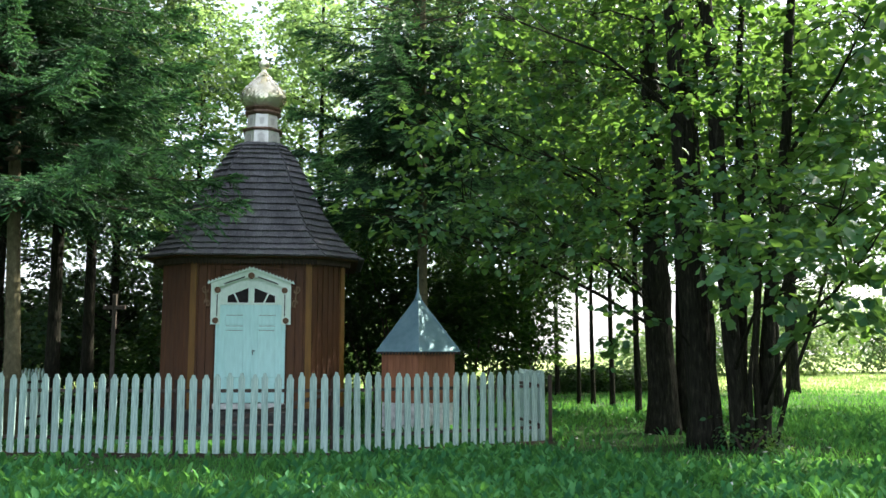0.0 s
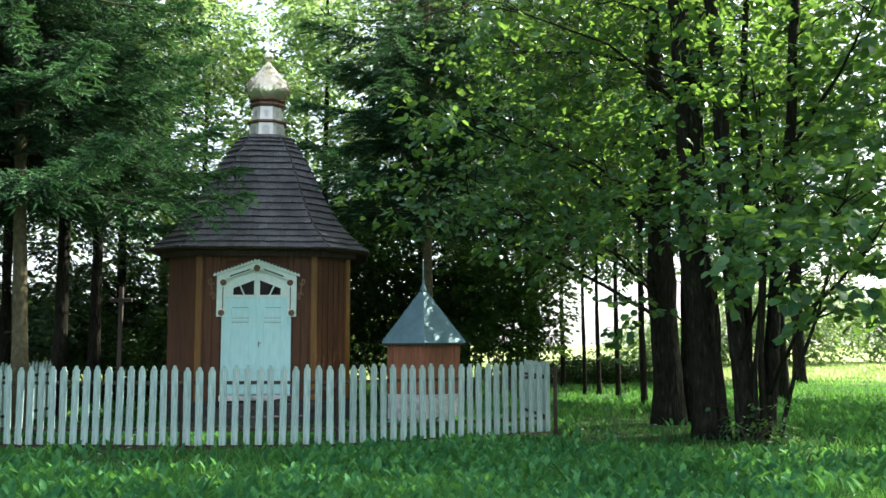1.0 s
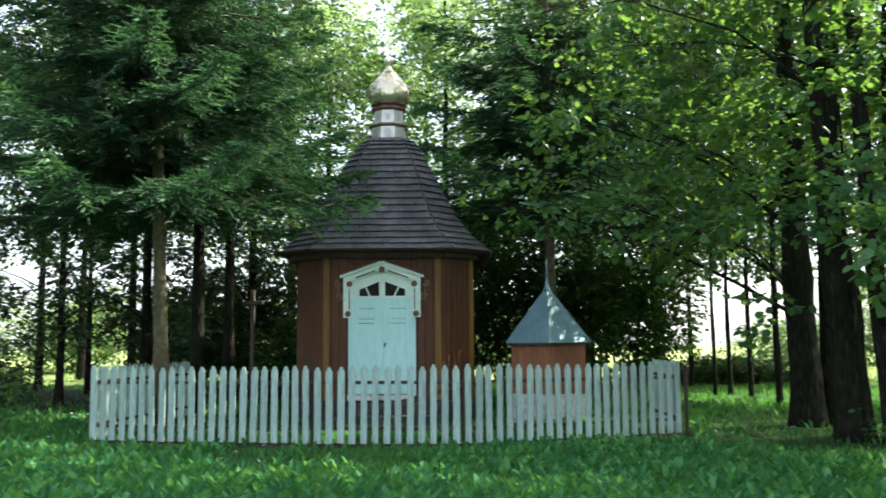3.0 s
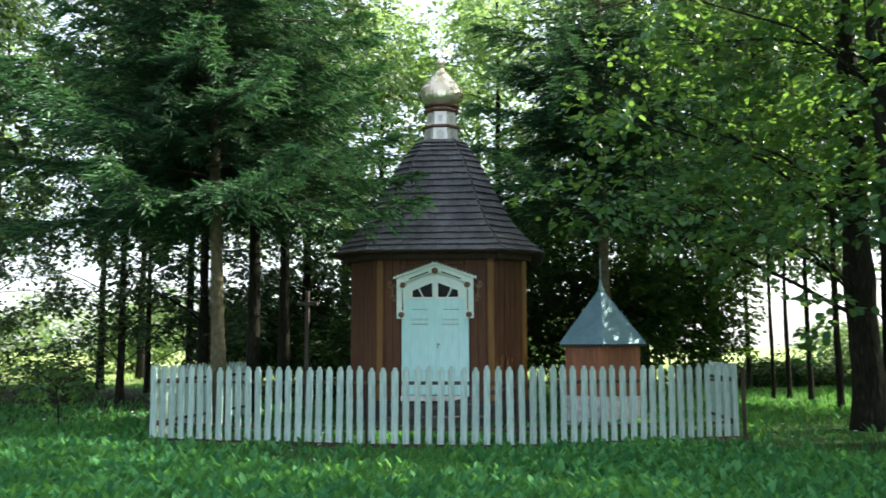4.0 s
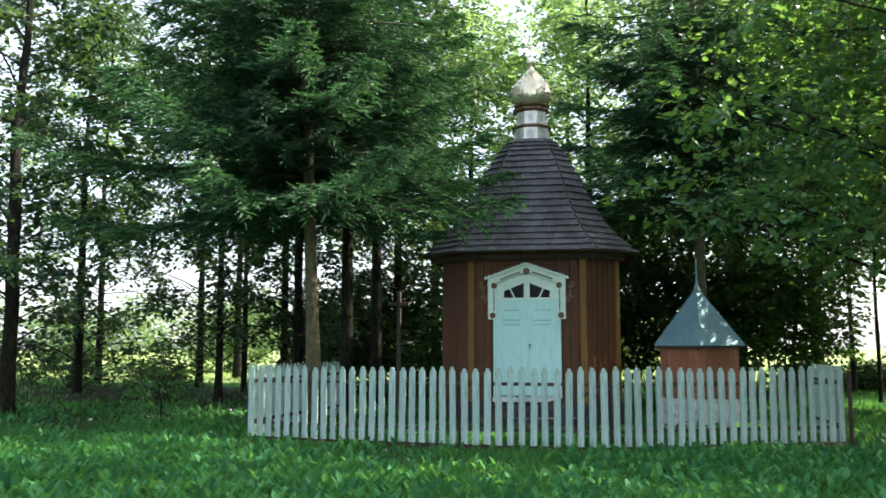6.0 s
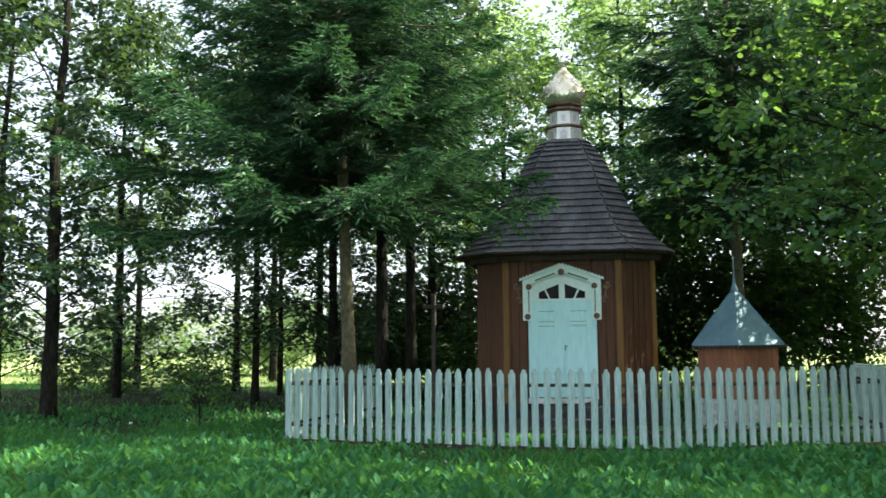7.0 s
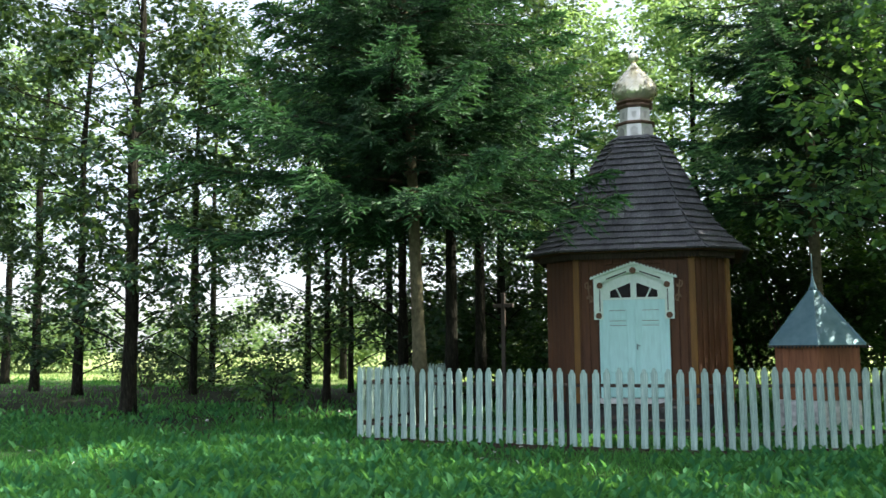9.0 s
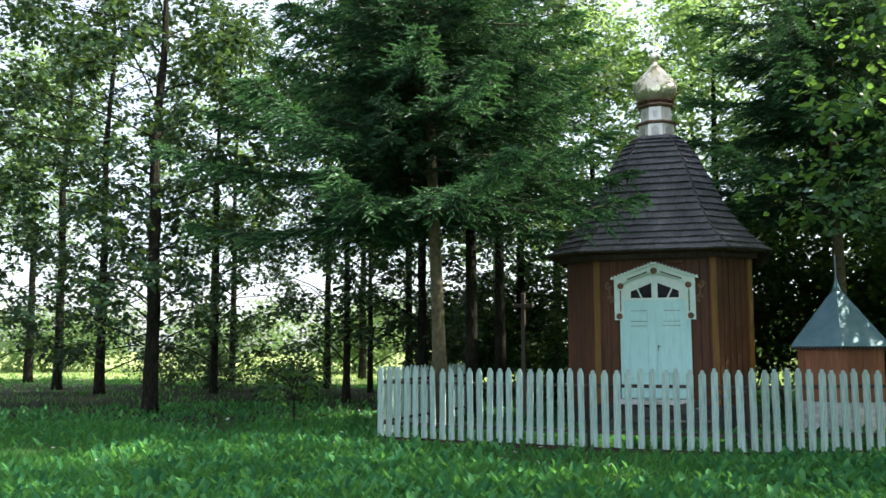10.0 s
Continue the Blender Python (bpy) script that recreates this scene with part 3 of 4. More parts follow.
def shrub(base, width, height, label, leaf=0.07, sprays=60, mat=None, count=7, fine=False, per=16, size=0.4):
    sow(*base)
    bush = new("shrub")
    bush.location = (*base, 0)
    P, A, N = [], [], []
    for i in range(count):
        bm = bmesh.new()
        a = i * 2.4 + rng.random()
        d = width * 0.5 * math.sqrt((i + 0.5) / count)
        c = Vector((d * math.cos(a), d * math.sin(a), height * (0.3 + 0.5 * rng.random())))
        add_tube(bm, [Vector((c.x * 0.2, c.y * 0.2, -0.05)), Vector((c.x * 0.6, c.y * 0.6, c.z * 0.55)), c], [0.03, 0.02, 0.006], 5)
        part("stem", bm, M_TWIG, bush)
        r = width * 0.26 * (0.8 + 0.5 * rng.random())
        p, ax, no = crown_points(c, r, max(8, int(sprays * r * r / 0.5)), per, min(1.3, height * 0.38 / r), size)
        p[:, 2] = np.maximum(p[:, 2], 0.05)
        P.append(p), A.append(ax), N.append(no)
    P, A, N = np.concatenate(P), np.concatenate(A), np.concatenate(N)
    ob = new("crown", leaf_mesh("crown", P, A, N, leaf * (0.65 + 0.6 * rng.random(len(P))), mat or M_SHRUB, 0.7, fine))
    ob.parent = bush
    return tagged(bush, label, "shrub")


# ---------------------------------------------------------------- chapel
W, CUT = 1.75, 0.652                     # half width of the walls; half front over half width
OCT = [(-CUT, -1), (CUT, -1), (1, -CUT), (1, CUT), (CUT, 1), (-CUT, 1), (-1, CUT), (-1, -CUT)]
CH_TURN = 6.8


def teeth(bm, x0, x1, z_at, y0, y1, high, pitch):
    """A toothed strip hanging below z_at(x) between x0 and x1."""
    n = max(2, int(round(abs(x1 - x0) / pitch)))
    for i in range(n):
        a, b = x0 + (x1 - x0) * i / n, x0 + (x1 - x0) * (i + 1) / n
        m = (a + b) / 2
        add_slab(bm, [(a, z_at(a)), (b, z_at(b)), (b - (b - a) * 0.05, z_at(b) - high * 0.25), (m, z_at(m) - high), (a + (b - a) * 0.05, z_at(a) - high * 0.25)], y0, y1)
    return bm


def facet(w, i):
    """The pose of wall i of the eight-sided plan with half width w, x along the wall, -y outwards, and its length."""
    a, b = Vector(OCT[i]) * w, Vector(OCT[(i + 1) % 8]) * w
    d = b - a
    m = (a + b) / 2
    return pose(m.x, m.y, 0, 0, 0, math.degrees(math.atan2(d.y, d.x))), d.length


def build_chapel(centre, turn):
    ch = new("chapel")
    ch.matrix_basis = pose(*centre, 0, 0, 0, turn)
    tagged(ch, "small red-brown wooden chapel with shingled roof and gilded onion dome", "chapel")
    part("plinth", lathe([(W + 0.04, -0.1), (W + 0.04, 0.42), (W - 0.02, 0.46)], 8, poly=OCT), M_PLINTH, ch, "low grey field-stone plinth")
    # inner wall core with the door opening in the front wall
    for i in range(8):
        at, ln = facet(W - 0.05, i)
        if i == 0:
            bm = add_box(bmesh.new(), -ln / 2, -0.60, 0, 0.08, 0.44, 3.3)
            add_box(bm, 0.60, ln / 2, 0, 0.08, 0.44, 3.3)
            add_box(bm, -0.60, 0.60, 0, 0.08, 2.95, 3.3)
        else:
            bm = box(-ln / 2, ln / 2, 0, 0.08, 0.44, 3.3)
        part("wall", bm, M_BOARD, ch, at=at)
    part("ceiling", lathe([(W - 0.03, 3.26), (W - 0.03, 3.30)], 8, poly=OCT), M_POST, ch)
    part("floor", lathe([(W - 0.06, 0.47), (W - 0.06, 0.52)], 8, poly=OCT), M_POST, ch)
    # roof: profile of half widths and heights, concave towards the drum
    shape = [(2.07, 3.30), (1.82, 3.52), (1.61, 3.76), (1.43, 4.01), (1.28, 4.27), (1.15, 4.53), (1.03, 4.79), (0.91, 5.04), (0.79, 5.28), (0.66, 5.50), (0.53, 5.68), (0.42, 5.82)]
    prof = []
    for k in range(20):
        q = k / 19 * (len(shape) - 1)
        m = min(int(q), len(shape) - 2)
        prof.append(tuple(a + (b - a) * (q - m) for a, b in zip(shape[m], shape[m + 1])))
    roof = part("roof", lathe([(1.6, 3.31)] + [(w - 0.05, z - 0.015) for w, z in prof], 8, poly=OCT), M_SHINGLE, ch, "steep concave roof of weathered grey shingles")
    part("soffit", lathe([(W - 0.02, 3.27), (2.01, 3.27), (2.02, 3.295), (W - 0.02, 3.3)], 8, poly=OCT), M_BOARD, ch)
    for i in (7, 0, 1, 2, 6):
        at, ln = facet(W + 0.10, i)
        bm = add_box(bmesh.new(), -ln / 2, ln / 2, -0.012, 0.012, 3.19, 3.275)
        teeth(bm, -ln / 2, ln / 2, lambda x: 3.19, -0.012, 0.012, 0.05, 0.06)
        part("valance", bm, M_POST, ch, "dark toothed valance under the eaves", at=at)
    # drum, onion dome, ball and cross
    o8 = math.pi / 8
    drum = part("drum", lathe([(0.395, 5.72), (0.38, 6.12)], 8, o8), M_DRUM, ch, "pale gilded eight-sided drum")
    part("cornice", lathe([(0.39, 6.10), (0.44, 6.12), (0.44, 6.15), (0.36, 6.18)], 8, o8), M_RUST, ch, "rust-brown cornice")
    part("upper_drum", lathe([(0.34, 6.16), (0.325, 6.50)], 8, o8), M_DRUM, ch)
    part("cornice", lathe([(0.33, 6.46), (0.40, 6.50), (0.40, 6.53), (0.33, 6.56), (0.40, 6.60), (0.40, 6.62), (0.3, 6.64)], 8, o8), M_RUST, ch, "rust-brown cornice")
    for i in range(8):
        a = math.degrees(i * math.tau / 8)
        bm = add_slab(bmesh.new(), [(-0.075, 5.86), (0.075, 5.86), (0.075, 6.0), (0, 6.05), (-0.075, 6.0)], -0.368, -0.348)
        part("window_panel", bm, M_PANEL, ch, "dull little panel", at=pose(0, 0, 0, 0, 0, a))
        bm = add_slab(bmesh.new(), [(-0.03, 6.24), (0.03, 6.24), (0.05, 6.38), (-0.05, 6.38)], -0.312, -0.299)
        part("window_panel", bm, M_PANEL, ch, at=pose(0, 0, 0, 0, 0, a))
    op = [(0.30, 6.62), (0.37, 6.66), (0.44, 6.72), (0.485, 6.79), (0.50, 6.86), (0.49, 6.93), (0.455, 7.0), (0.40, 7.07), (0.33, 7.14), (0.26, 7.21), (0.195, 7.28), (0.135, 7.34), (0.09, 7.40), (0.06, 7.46), (0.05, 7.52)]
    op = [(r * 0.94, z) for r, z in op]
    part("onion_dome", lathe(op, 30), M_GOLD, ch, "gilded onion dome covered in metal scales", smooth=True)
    # scales on the dome, row by row
    bm = bmesh.new()
    fine = [(op[j // 2][0], op[j // 2][1]) if j % 2 == 0 else tuple((op[j // 2][i] + op[j // 2 + 1][i]) / 2 for i in (0, 1)) for j in range(2 * len(op) - 1)]
    for j in range(len(fine) - 5):
        (r0, z0), (r1, z1), (r2, z2) = fine[j], fine[j + 1], fine[j + 2]
        n = 34
        for k in range(n):
            a = (k + 0.5 * (j % 2)) * math.tau / n
            h = math.pi / n
            lift, tilt = 0.016 + 0.014 * rng.random(), 0.008 * (rng.random() - 0.5)
            q = [(r0 + lift, a, z0), (r1 + 0.009 + tilt, a + h, z1), (r2 + 0.003, a, z2), (r1 + 0.009 - tilt, a - h, z1)]
            bm.faces.new([bm.verts.new((r * math.cos(b), r * math.sin(b), z)) for r, b, z in q])
    tagged(part("scale_cladding", bm, M_GOLD, ch), kind="stuff")
    bm = bmesh.new()
    bmesh.ops.create_uvsphere(bm, u_segments=18, v_segments=12, radius=0.115)
    part("ball", bm, M_GOLD, ch, smooth=True, at=pose(0, 0, 7.60))
    bm = add_box(bmesh.new(), -0.013, 0.013, -0.010, 0.010, 7.70, 8.36)
    add_box(bm, -0.13, 0.13, -0.010, 0.010, 8.12, 8.145)
    add_box(bm, -0.06, 0.06, -0.010, 0.010, 8.24, 8.262)
    add_slab(bm, [(-0.08, 7.95), (0.08, 7.90), (0.08, 7.925), (-0.08, 7.975)], -0.010, 0.010)
    part("cross", bm, M_GOLD, ch, "thin gilded three-bar cross")
    # boards, corner boards
    bw = 0.148
    for i in range(8):
        at, ln = facet(W - 0.03, i)
        n = max(3, int(round(ln / bw)))
        for k in range(n):
            x0, x1 = -ln / 2 + ln * k / n + 0.003, -ln / 2 + ln * (k + 1) / n - 0.003
            if i == 0 and x1 > -0.70 and x0 < 0.70:
                spans = [(3.06, 3.24)]
                if x0 < -0.57:
                    spans, x1 = [(0.45, 3.24)], min(x1, -0.58)
                elif x1 > 0.57:
                    spans, x0 = [(0.45, 3.24)], max(x0, 0.58)
            else:
                spans = [(0.45, 3.24)]
            for a, b in spans:
                part("board", box(x0, x1, -0.022 - 0.006 * rng.random(), 0.0, a, b, 0.004), M_BOARD, ch, at=at)
        if i == 1:
            for k in range(1, n):
                x = -ln / 2 + ln * k / n
                part("batten", box(x - 0.018, x + 0.018, -0.045, -0.02, 0.45, 3.22, 0.004), M_BOARD, ch, at=at)
        for s in {0: (-1, 1), 1: (1,), 3: (-1, 1), 5: (-1, 1)}.get(i, ()):
            x = s * (ln / 2 - 0.05)
            part("corner_board", box(x - 0.058, x + 0.058, -0.05, -0.018, 0.45, 3.24, 0.005), M_OCHRE, ch, "ochre-yellow corner board", at=at)
    return ch, roof, prof


def build_door(ch):
    """The double door with its gabled surround in the chapel's front wall; parts of the chapel."""
    y = -W
    door = part("door", box(-0.60, 0.60, y + 0.04, y + 0.06, 0.56, 2.39), M_DOOR, ch, "pale turquoise double door with panels")
    for s in (-1, 1):
        bm = box(min(0.008 * s, 0.595 * s), max(0.008 * s, 0.595 * s), y - 0.012, y + 0.035, 0.58, 2.385, 0.004)
        leaf = part("door_leaf", bm, M_DOOR, door)
        for z0, z1 in ((2.00, 2.19), (1.915, 1.985), (1.02, 1.90), (0.70, 0.94)):
            part("door_panel", box(s * 0.30 - 0.17, s * 0.30 + 0.17, y - 0.022, y - 0.008, z0 + 0.012, z1 - 0.012, 0.007), M_DOOR, leaf)
        for z in (2.19, 1.99, 1.905):
            part("panel_groove", box(s * 0.30 - 0.15, s * 0.30 + 0.15, y - 0.0165, y - 0.013, z - 0.004, z + 0.004), M_SCROLL, leaf)
    part("meeting_strip", box(-0.022, 0.022, y - 0.035, y - 0.012, 0.58, 2.385, 0.004), M_DOOR, door)
    bm = add_box(bmesh.new(), 0.04, 0.055, y - 0.035, y - 0.02, 1.45, 1.55)
    add_box(bm, 0.04, 0.10, y - 0.06, y - 0.047, 1.518, 1.53)
    add_box(bm, 0.04, 0.055, y - 0.065, y - 0.03, 1.516, 1.534)
    part("door_handle", bm, M_IRON, door, "dark iron door handle")
    # transom: pale panel with two slanting panes
    fr = part("transom", bmesh.new(), M_TRIM_WHITE, ch, "gabled transom with two slanting panes and thin bars")
    for s in (-1, 1):
        bm = bmesh.new()
        add_slab(bm, [(s * 0.60, 2.39), (s * 0.02, 2.39), (s * 0.02, 2.43), (s * 0.60, 2.43)], y - 0.005, y + 0.03)
        add_slab(bm, [(s * 0.02, 2.43), (s * 0.055, 2.43), (s * 0.055, 2.735), (s * 0.02, 2.745)], y - 0.005, y + 0.03)
        add_slab(bm, [(s * 0.60, 2.43), (s * 0.44, 2.43), (s * 0.44, 2.555), (s * 0.60, 2.52)], y - 0.005, y + 0.03)
        add_slab(bm, [(s * 0.60, 2.52), (s * 0.44, 2.555), (s * 0.055, 2.71), (s * 0.02, 2.72), (s * 0.02, 2.95), (s * 0.60, 2.78)], y - 0.005, y + 0.03)
        part("frame", bm, M_TRIM_WHITE, fr)
        bm = slab([(s * 0.22, 2.43), (s * 0.25, 2.43), (s * 0.33, 2.60), (s * 0.305, 2.61)], y - 0.002, y + 0.02)
        part("bar", bm, M_TRIM_WHITE, fr)
        pane = part("pane", slab([(s * 0.44, 2.43), (s * 0.055, 2.43), (s * 0.055, 2.71), (s * 0.44, 2.555)], y + 0.012, y + 0.018), M_GLASS, fr, "dark glass pane")
    part("frame", box(-0.02, 0.02, y - 0.01, y + 0.03, 2.39, 2.95), M_TRIM_WHITE, fr)
    # surround: side boards, sloped boards, crest of teeth, slots, rosettes, scrolls
    sr = part("door_surround", bmesh.new(), M_TRIM_WHITE, ch, "carved greenish-white gabled door surround with brown rosettes")
    for s in (-1, 1):
        bm = slab([(s * 0.74, 2.02), (s * 0.74, 2.78), (s * 0.57, 2.80), (s * 0.57, 2.02)], y - 0.05, y - 0.02)
        part("side_board", bm, M_TRIM_WHITE, sr)
        part("jamb", box(min(s * 0.595, s * 0.645), max(s * 0.595, s * 0.645), y - 0.03, y + 0.03, 0.56, 2.02, 0.004), M_DOOR, sr)
        bm = slab([(s * 0.74, 2.69), (s * 0.74, 2.80), (0, 3.06), (0, 2.93), (s * 0.57, 2.72)], y - 0.062, y - 0.052)
        part("gable_board", bm, M_TRIM_WHITE, sr)
        part("crest", add_slab(bmesh.new(), [(s * 0.80, 2.775), (s * 0.80, 2.80), (0, 3.085), (0, 3.06)], y - 0.11, y - 0.02), M_TRIM_WHITE, sr)
        bm = bmesh.new()
        for k in range(13):
            x = s * (0.80 - 0.0615 * k)
            z = 2.80 + (0.80 - abs(x)) / 0.80 * 0.285
            add_slab(bm, [(x, z), (x - s * 0.05, z + 0.016), (x - s * 0.02, z + 0.045)], y - 0.10, y - 0.08)
        part("crest_teeth", bm, M_TRIM_WHITE, sr)
        part("slot", slab([(s * 0.50, 2.765), (s * 0.50, 2.79), (s * 0.12, 2.925), (s * 0.12, 2.90)], y - 0.066, y - 0.0625), M_GROOVE, sr)
        part("slot", box(s * 0.625 - 0.009, s * 0.625 + 0.009, y - 0.054, y - 0.0505, 2.17, 2.58), M_GROOVE, sr)
        for x, z in ((s * 0.62, 2.66), (s * 0.65, 2.09)):
            bm = lathe([(0.058, 0), (0.058, 0.012), (0.04, 0.022), (0.02, 0.02), (0.008, 0.03)], 12)
            part("rosette", bm, M_BROWN_PAINT, sr, "brown round rosette", at=pose(x, y - 0.062 if z > 2.4 else y - 0.05, z, 90))
        pts = []
        for k in range(22):
            t = k / 21
            if t < 0.5:
                a = math.pi * 1.6 * (1 - t * 2)
                r = 0.025 + 0.06 * t * 2
                pts.append(Vector((s * (0.83 + r * math.sin(a)), y - 0.03, 2.66 + r * math.cos(a))))
            else:
                a = math.pi * 1.6 * (t * 2 - 1)
                r = 0.025 + 0.06 * (2 - t * 2)
                pts.append(Vector((s * (0.83 - r * math.sin(a)), y - 0.03, 2.42 - r * math.cos(a) + 0.0)))
        part("scroll", add_tube(bmesh.new(), pts, [0.017] * len(pts), 6), M_SCROLL, sr, "brown scroll bracket")
    bm = lathe([(0.062, 0), (0.062, 0.012), (0.045, 0.022), (0.02, 0.02), (0.008, 0.03)], 12)
    part("rosette", bm, M_BROWN_PAINT, sr, at=pose(0, y - 0.066, 2.935, 90))
    part("threshold", box(-0.66, 0.66, y - 0.10, y + 0.03, 0.455, 0.555, 0.01), M_STONE, ch, "rough pale worn threshold")
    part("step", box(-0.75, 0.75, y - 0.42, y - 0.05, -0.05, 0.42, 0.015), M_PLINTH, ch, "dark stone doorstep")
    part("step", box(-0.95, 0.95, y - 0.80, y - 0.42, -0.05, 0.21, 0.015), M_PLINTH, ch)


# ---------------------------------------------------------------- well house beside the chapel
def build_booth(centre, turn):
    b = new("well_house")
    b.matrix_basis = pose(*centre, 0, 0, 0, turn)
    tagged(b, "hexagonal brown wooden well house with pointed blue-grey metal roof", "well house")
    q = math.pi / 6
    base = part("base", lathe([(0.80, -0.1), (0.80, 0.53), (0.76, 0.55)], 6, q), M_STONE, b, "whitewashed stone base")
    part("core", lathe([(0.775, 0.54), (0.775, 1.55)], 6, q), M_BOOTH, b)
    for i in range(6):
        a0, a1 = q + i * math.tau / 6, q + (i + 1) * math.tau / 6
        p0, p1 = Vector((math.cos(a0), math.sin(a0), 0)) * 0.80, Vector((math.cos(a1), math.sin(a1), 0)) * 0.80
        m, d = (p0 + p1) / 2, p1 - p0
        at = pose(m.x, m.y, 0, 0, 0, math.degrees(math.atan2(d.y, d.x)))
        for k in range(6):
            x0, x1 = -0.4 + 0.8 * k / 6 + 0.002, -0.4 + 0.8 * (k + 1) / 6 - 0.002
            part("board", box(x0, x1, -0.012 - 0.006 * rng.random(), 0.004, 0.56, 1.54, 0.003), M_BOOTH, b, at=at)
        # roof panel with a standing seam along its hip
        r0, r1 = Vector((math.cos(a0), math.sin(a0), 0)) * 0.93, Vector((math.cos(a1), math.sin(a1), 0)) * 0.93
        bm = bmesh.new()
        lo = [r0 + Vector((0, 0, 1.52)), r1 + Vector((0, 0, 1.52))]
        up = [r1 * 0.06 + Vector((0, 0, 2.55)), r0 * 0.06 + Vector((0, 0, 2.55))]
        top = [bm.verts.new(v) for v in lo + up]
        bot = [bm.verts.new(v - Vector((0, 0, 0.025))) for v in lo + up]
        bm.faces.new(top), bm.faces.new(bot[::-1])
        for j in range(4):
            bm.faces.new((top[j], bot[j], bot[(j + 1) % 4], top[(j + 1) % 4]))
        part("roof_panel", bm, M_ROOF_METAL, b)
        part("seam", add_tube(bmesh.new(), [lo[0] + Vector((0, 0, 0.01)), up[1] + Vector((0, 0, 0.01))], [0.014, 0.010], 5), M_ROOF_METAL, b)
        at2 = pose(m.x * 1.172, m.y * 1.172, 0, 0, 0, math.degrees(math.atan2(d.y, d.x)))
        edge = [(-0.455, 1.515), (0.455, 1.515)]
        for j in range(13):
            edge += [(0.455 - 0.07 * j, 1.503), (0.42 - 0.07 * j, 1.455)]
        part("valance", slab(edge + [(-0.455, 1.503)], -0.006, 0.006), M_IRON, b, "dark toothed metal edging", at=at2)
    part("finial", lathe([(0.075, 2.52), (0.06, 2.60), (0.03, 2.68), (0.022, 2.76), (0.012, 2.80), (0.010, 3.10), (0.003, 3.2)], 10), M_ROOF_METAL, b, "pointed metal finial", smooth=True)


# ---------------------------------------------------------------- fence
def picket_mesh(h, w):
    z0 = 0.0
    o = [(-w / 2, z0), (w / 2, z0), (w / 2, h - 0.07), (w * 0.27, h - 0.035), (w * 0.24, h - 0.01), (w * 0.12, h), (-w * 0.12, h), (-w * 0.24, h - 0.01), (-w * 0.27, h - 0.035), (-w / 2, h - 0.07)]
    return mesh_of(slab(o, -0.012, 0.012), "picket", M_PICKET)


PICKETS = [picket_mesh(1.185, 0.098), picket_mesh(1.20, 0.092), picket_mesh(1.175, 0.102)]


def run(thing, a, b, pitch=0.168, shift=0.0):
    """Pickets and two rails from a to b on the ground."""
    a, b = Vector(a), Vector(b)
    d = b - a
    turn = math.degrees(math.atan2(d.y, d.x))
    n = int(round(d.length / pitch))
    for k in range(n):
        q = a + d * ((k + 0.5) / n)
        at = pose(q.x, q.y, 0.012 * noise.noise((q.x, q.y, 1)) * 2, 0, 0.55 * rng.standard_normal(), turn + rng.standard_normal())
        shared("picket", PICKETS[int(rng.integers(3))], thing, at)
    m = (a + b) / 2
    for z in (0.27, 0.94):
        part("rail", box(-d.length / 2, d.length / 2, 0.014, 0.050, z - 0.025, z + 0.025, 0.006), M_RAIL, thing, at=pose(m.x, m.y, 0, 0, 0, turn))


def post(thing, q, h=1.1, r=0.024):
    part("post", box(q[0] - r, q[0] + r, q[1] + 0.052, q[1] + 0.052 + 2 * r, -0.2, h, 0.01), M_POST, thing, "dark brown wooden post")


def build_fence():
    A, G1, G2, B = (-7.56, 13.74), (-3.86, 13.38), (-1.62, 13.52), (1.72, 15.48)
    lft = tagged(new("picket_fence"), "weathered pale grey-green wooden picket fence standing on grass", "fence", "fence runs")
    run(lft, A, G1)
    for q in (A, G1, (-5.7, 13.56)):
        post(lft, q)
    rgt = tagged(new("picket_fence"), "weathered pale picket fence ending at a dark post", "fence", "fence runs")
    run(rgt, G2, B)
    post(rgt, G2), post(rgt, (B[0] + 0.07, B[1]), 1.12, 0.03), post(rgt, (0.05, 14.5))
    gate = tagged(new("picket_gate"), "closed picket gate of weathered pale boards before the chapel", "gate", "fence runs")
    run(gate, (G1[0] + 0.01, G1[1]), (G2[0] - 0.01, G2[1]))
    part("brace", box(-1.15, 1.15, 0.016, 0.05, -0.03, 0.03, 0.005), M_RAIL, gate, at=pose(-2.74, 13.45, 0.6, 0, -15, 3.6))
    sl = tagged(new("picket_fence"), "weathered picket fence running back towards the trees", "fence", "fence runs")
    run(sl, (-7.86, 18.3), (-7.60, 13.86))
    post(sl, (-7.86, 18.35)), post(sl, (-7.72, 16.1))
    sr = tagged(new("picket_fence"), "weathered picket fence running back past the well house", "fence", "fence runs")
    run(sr, (1.70, 15.60), (1.45, 17.7))
    post(sr, (1.45, 17.75))


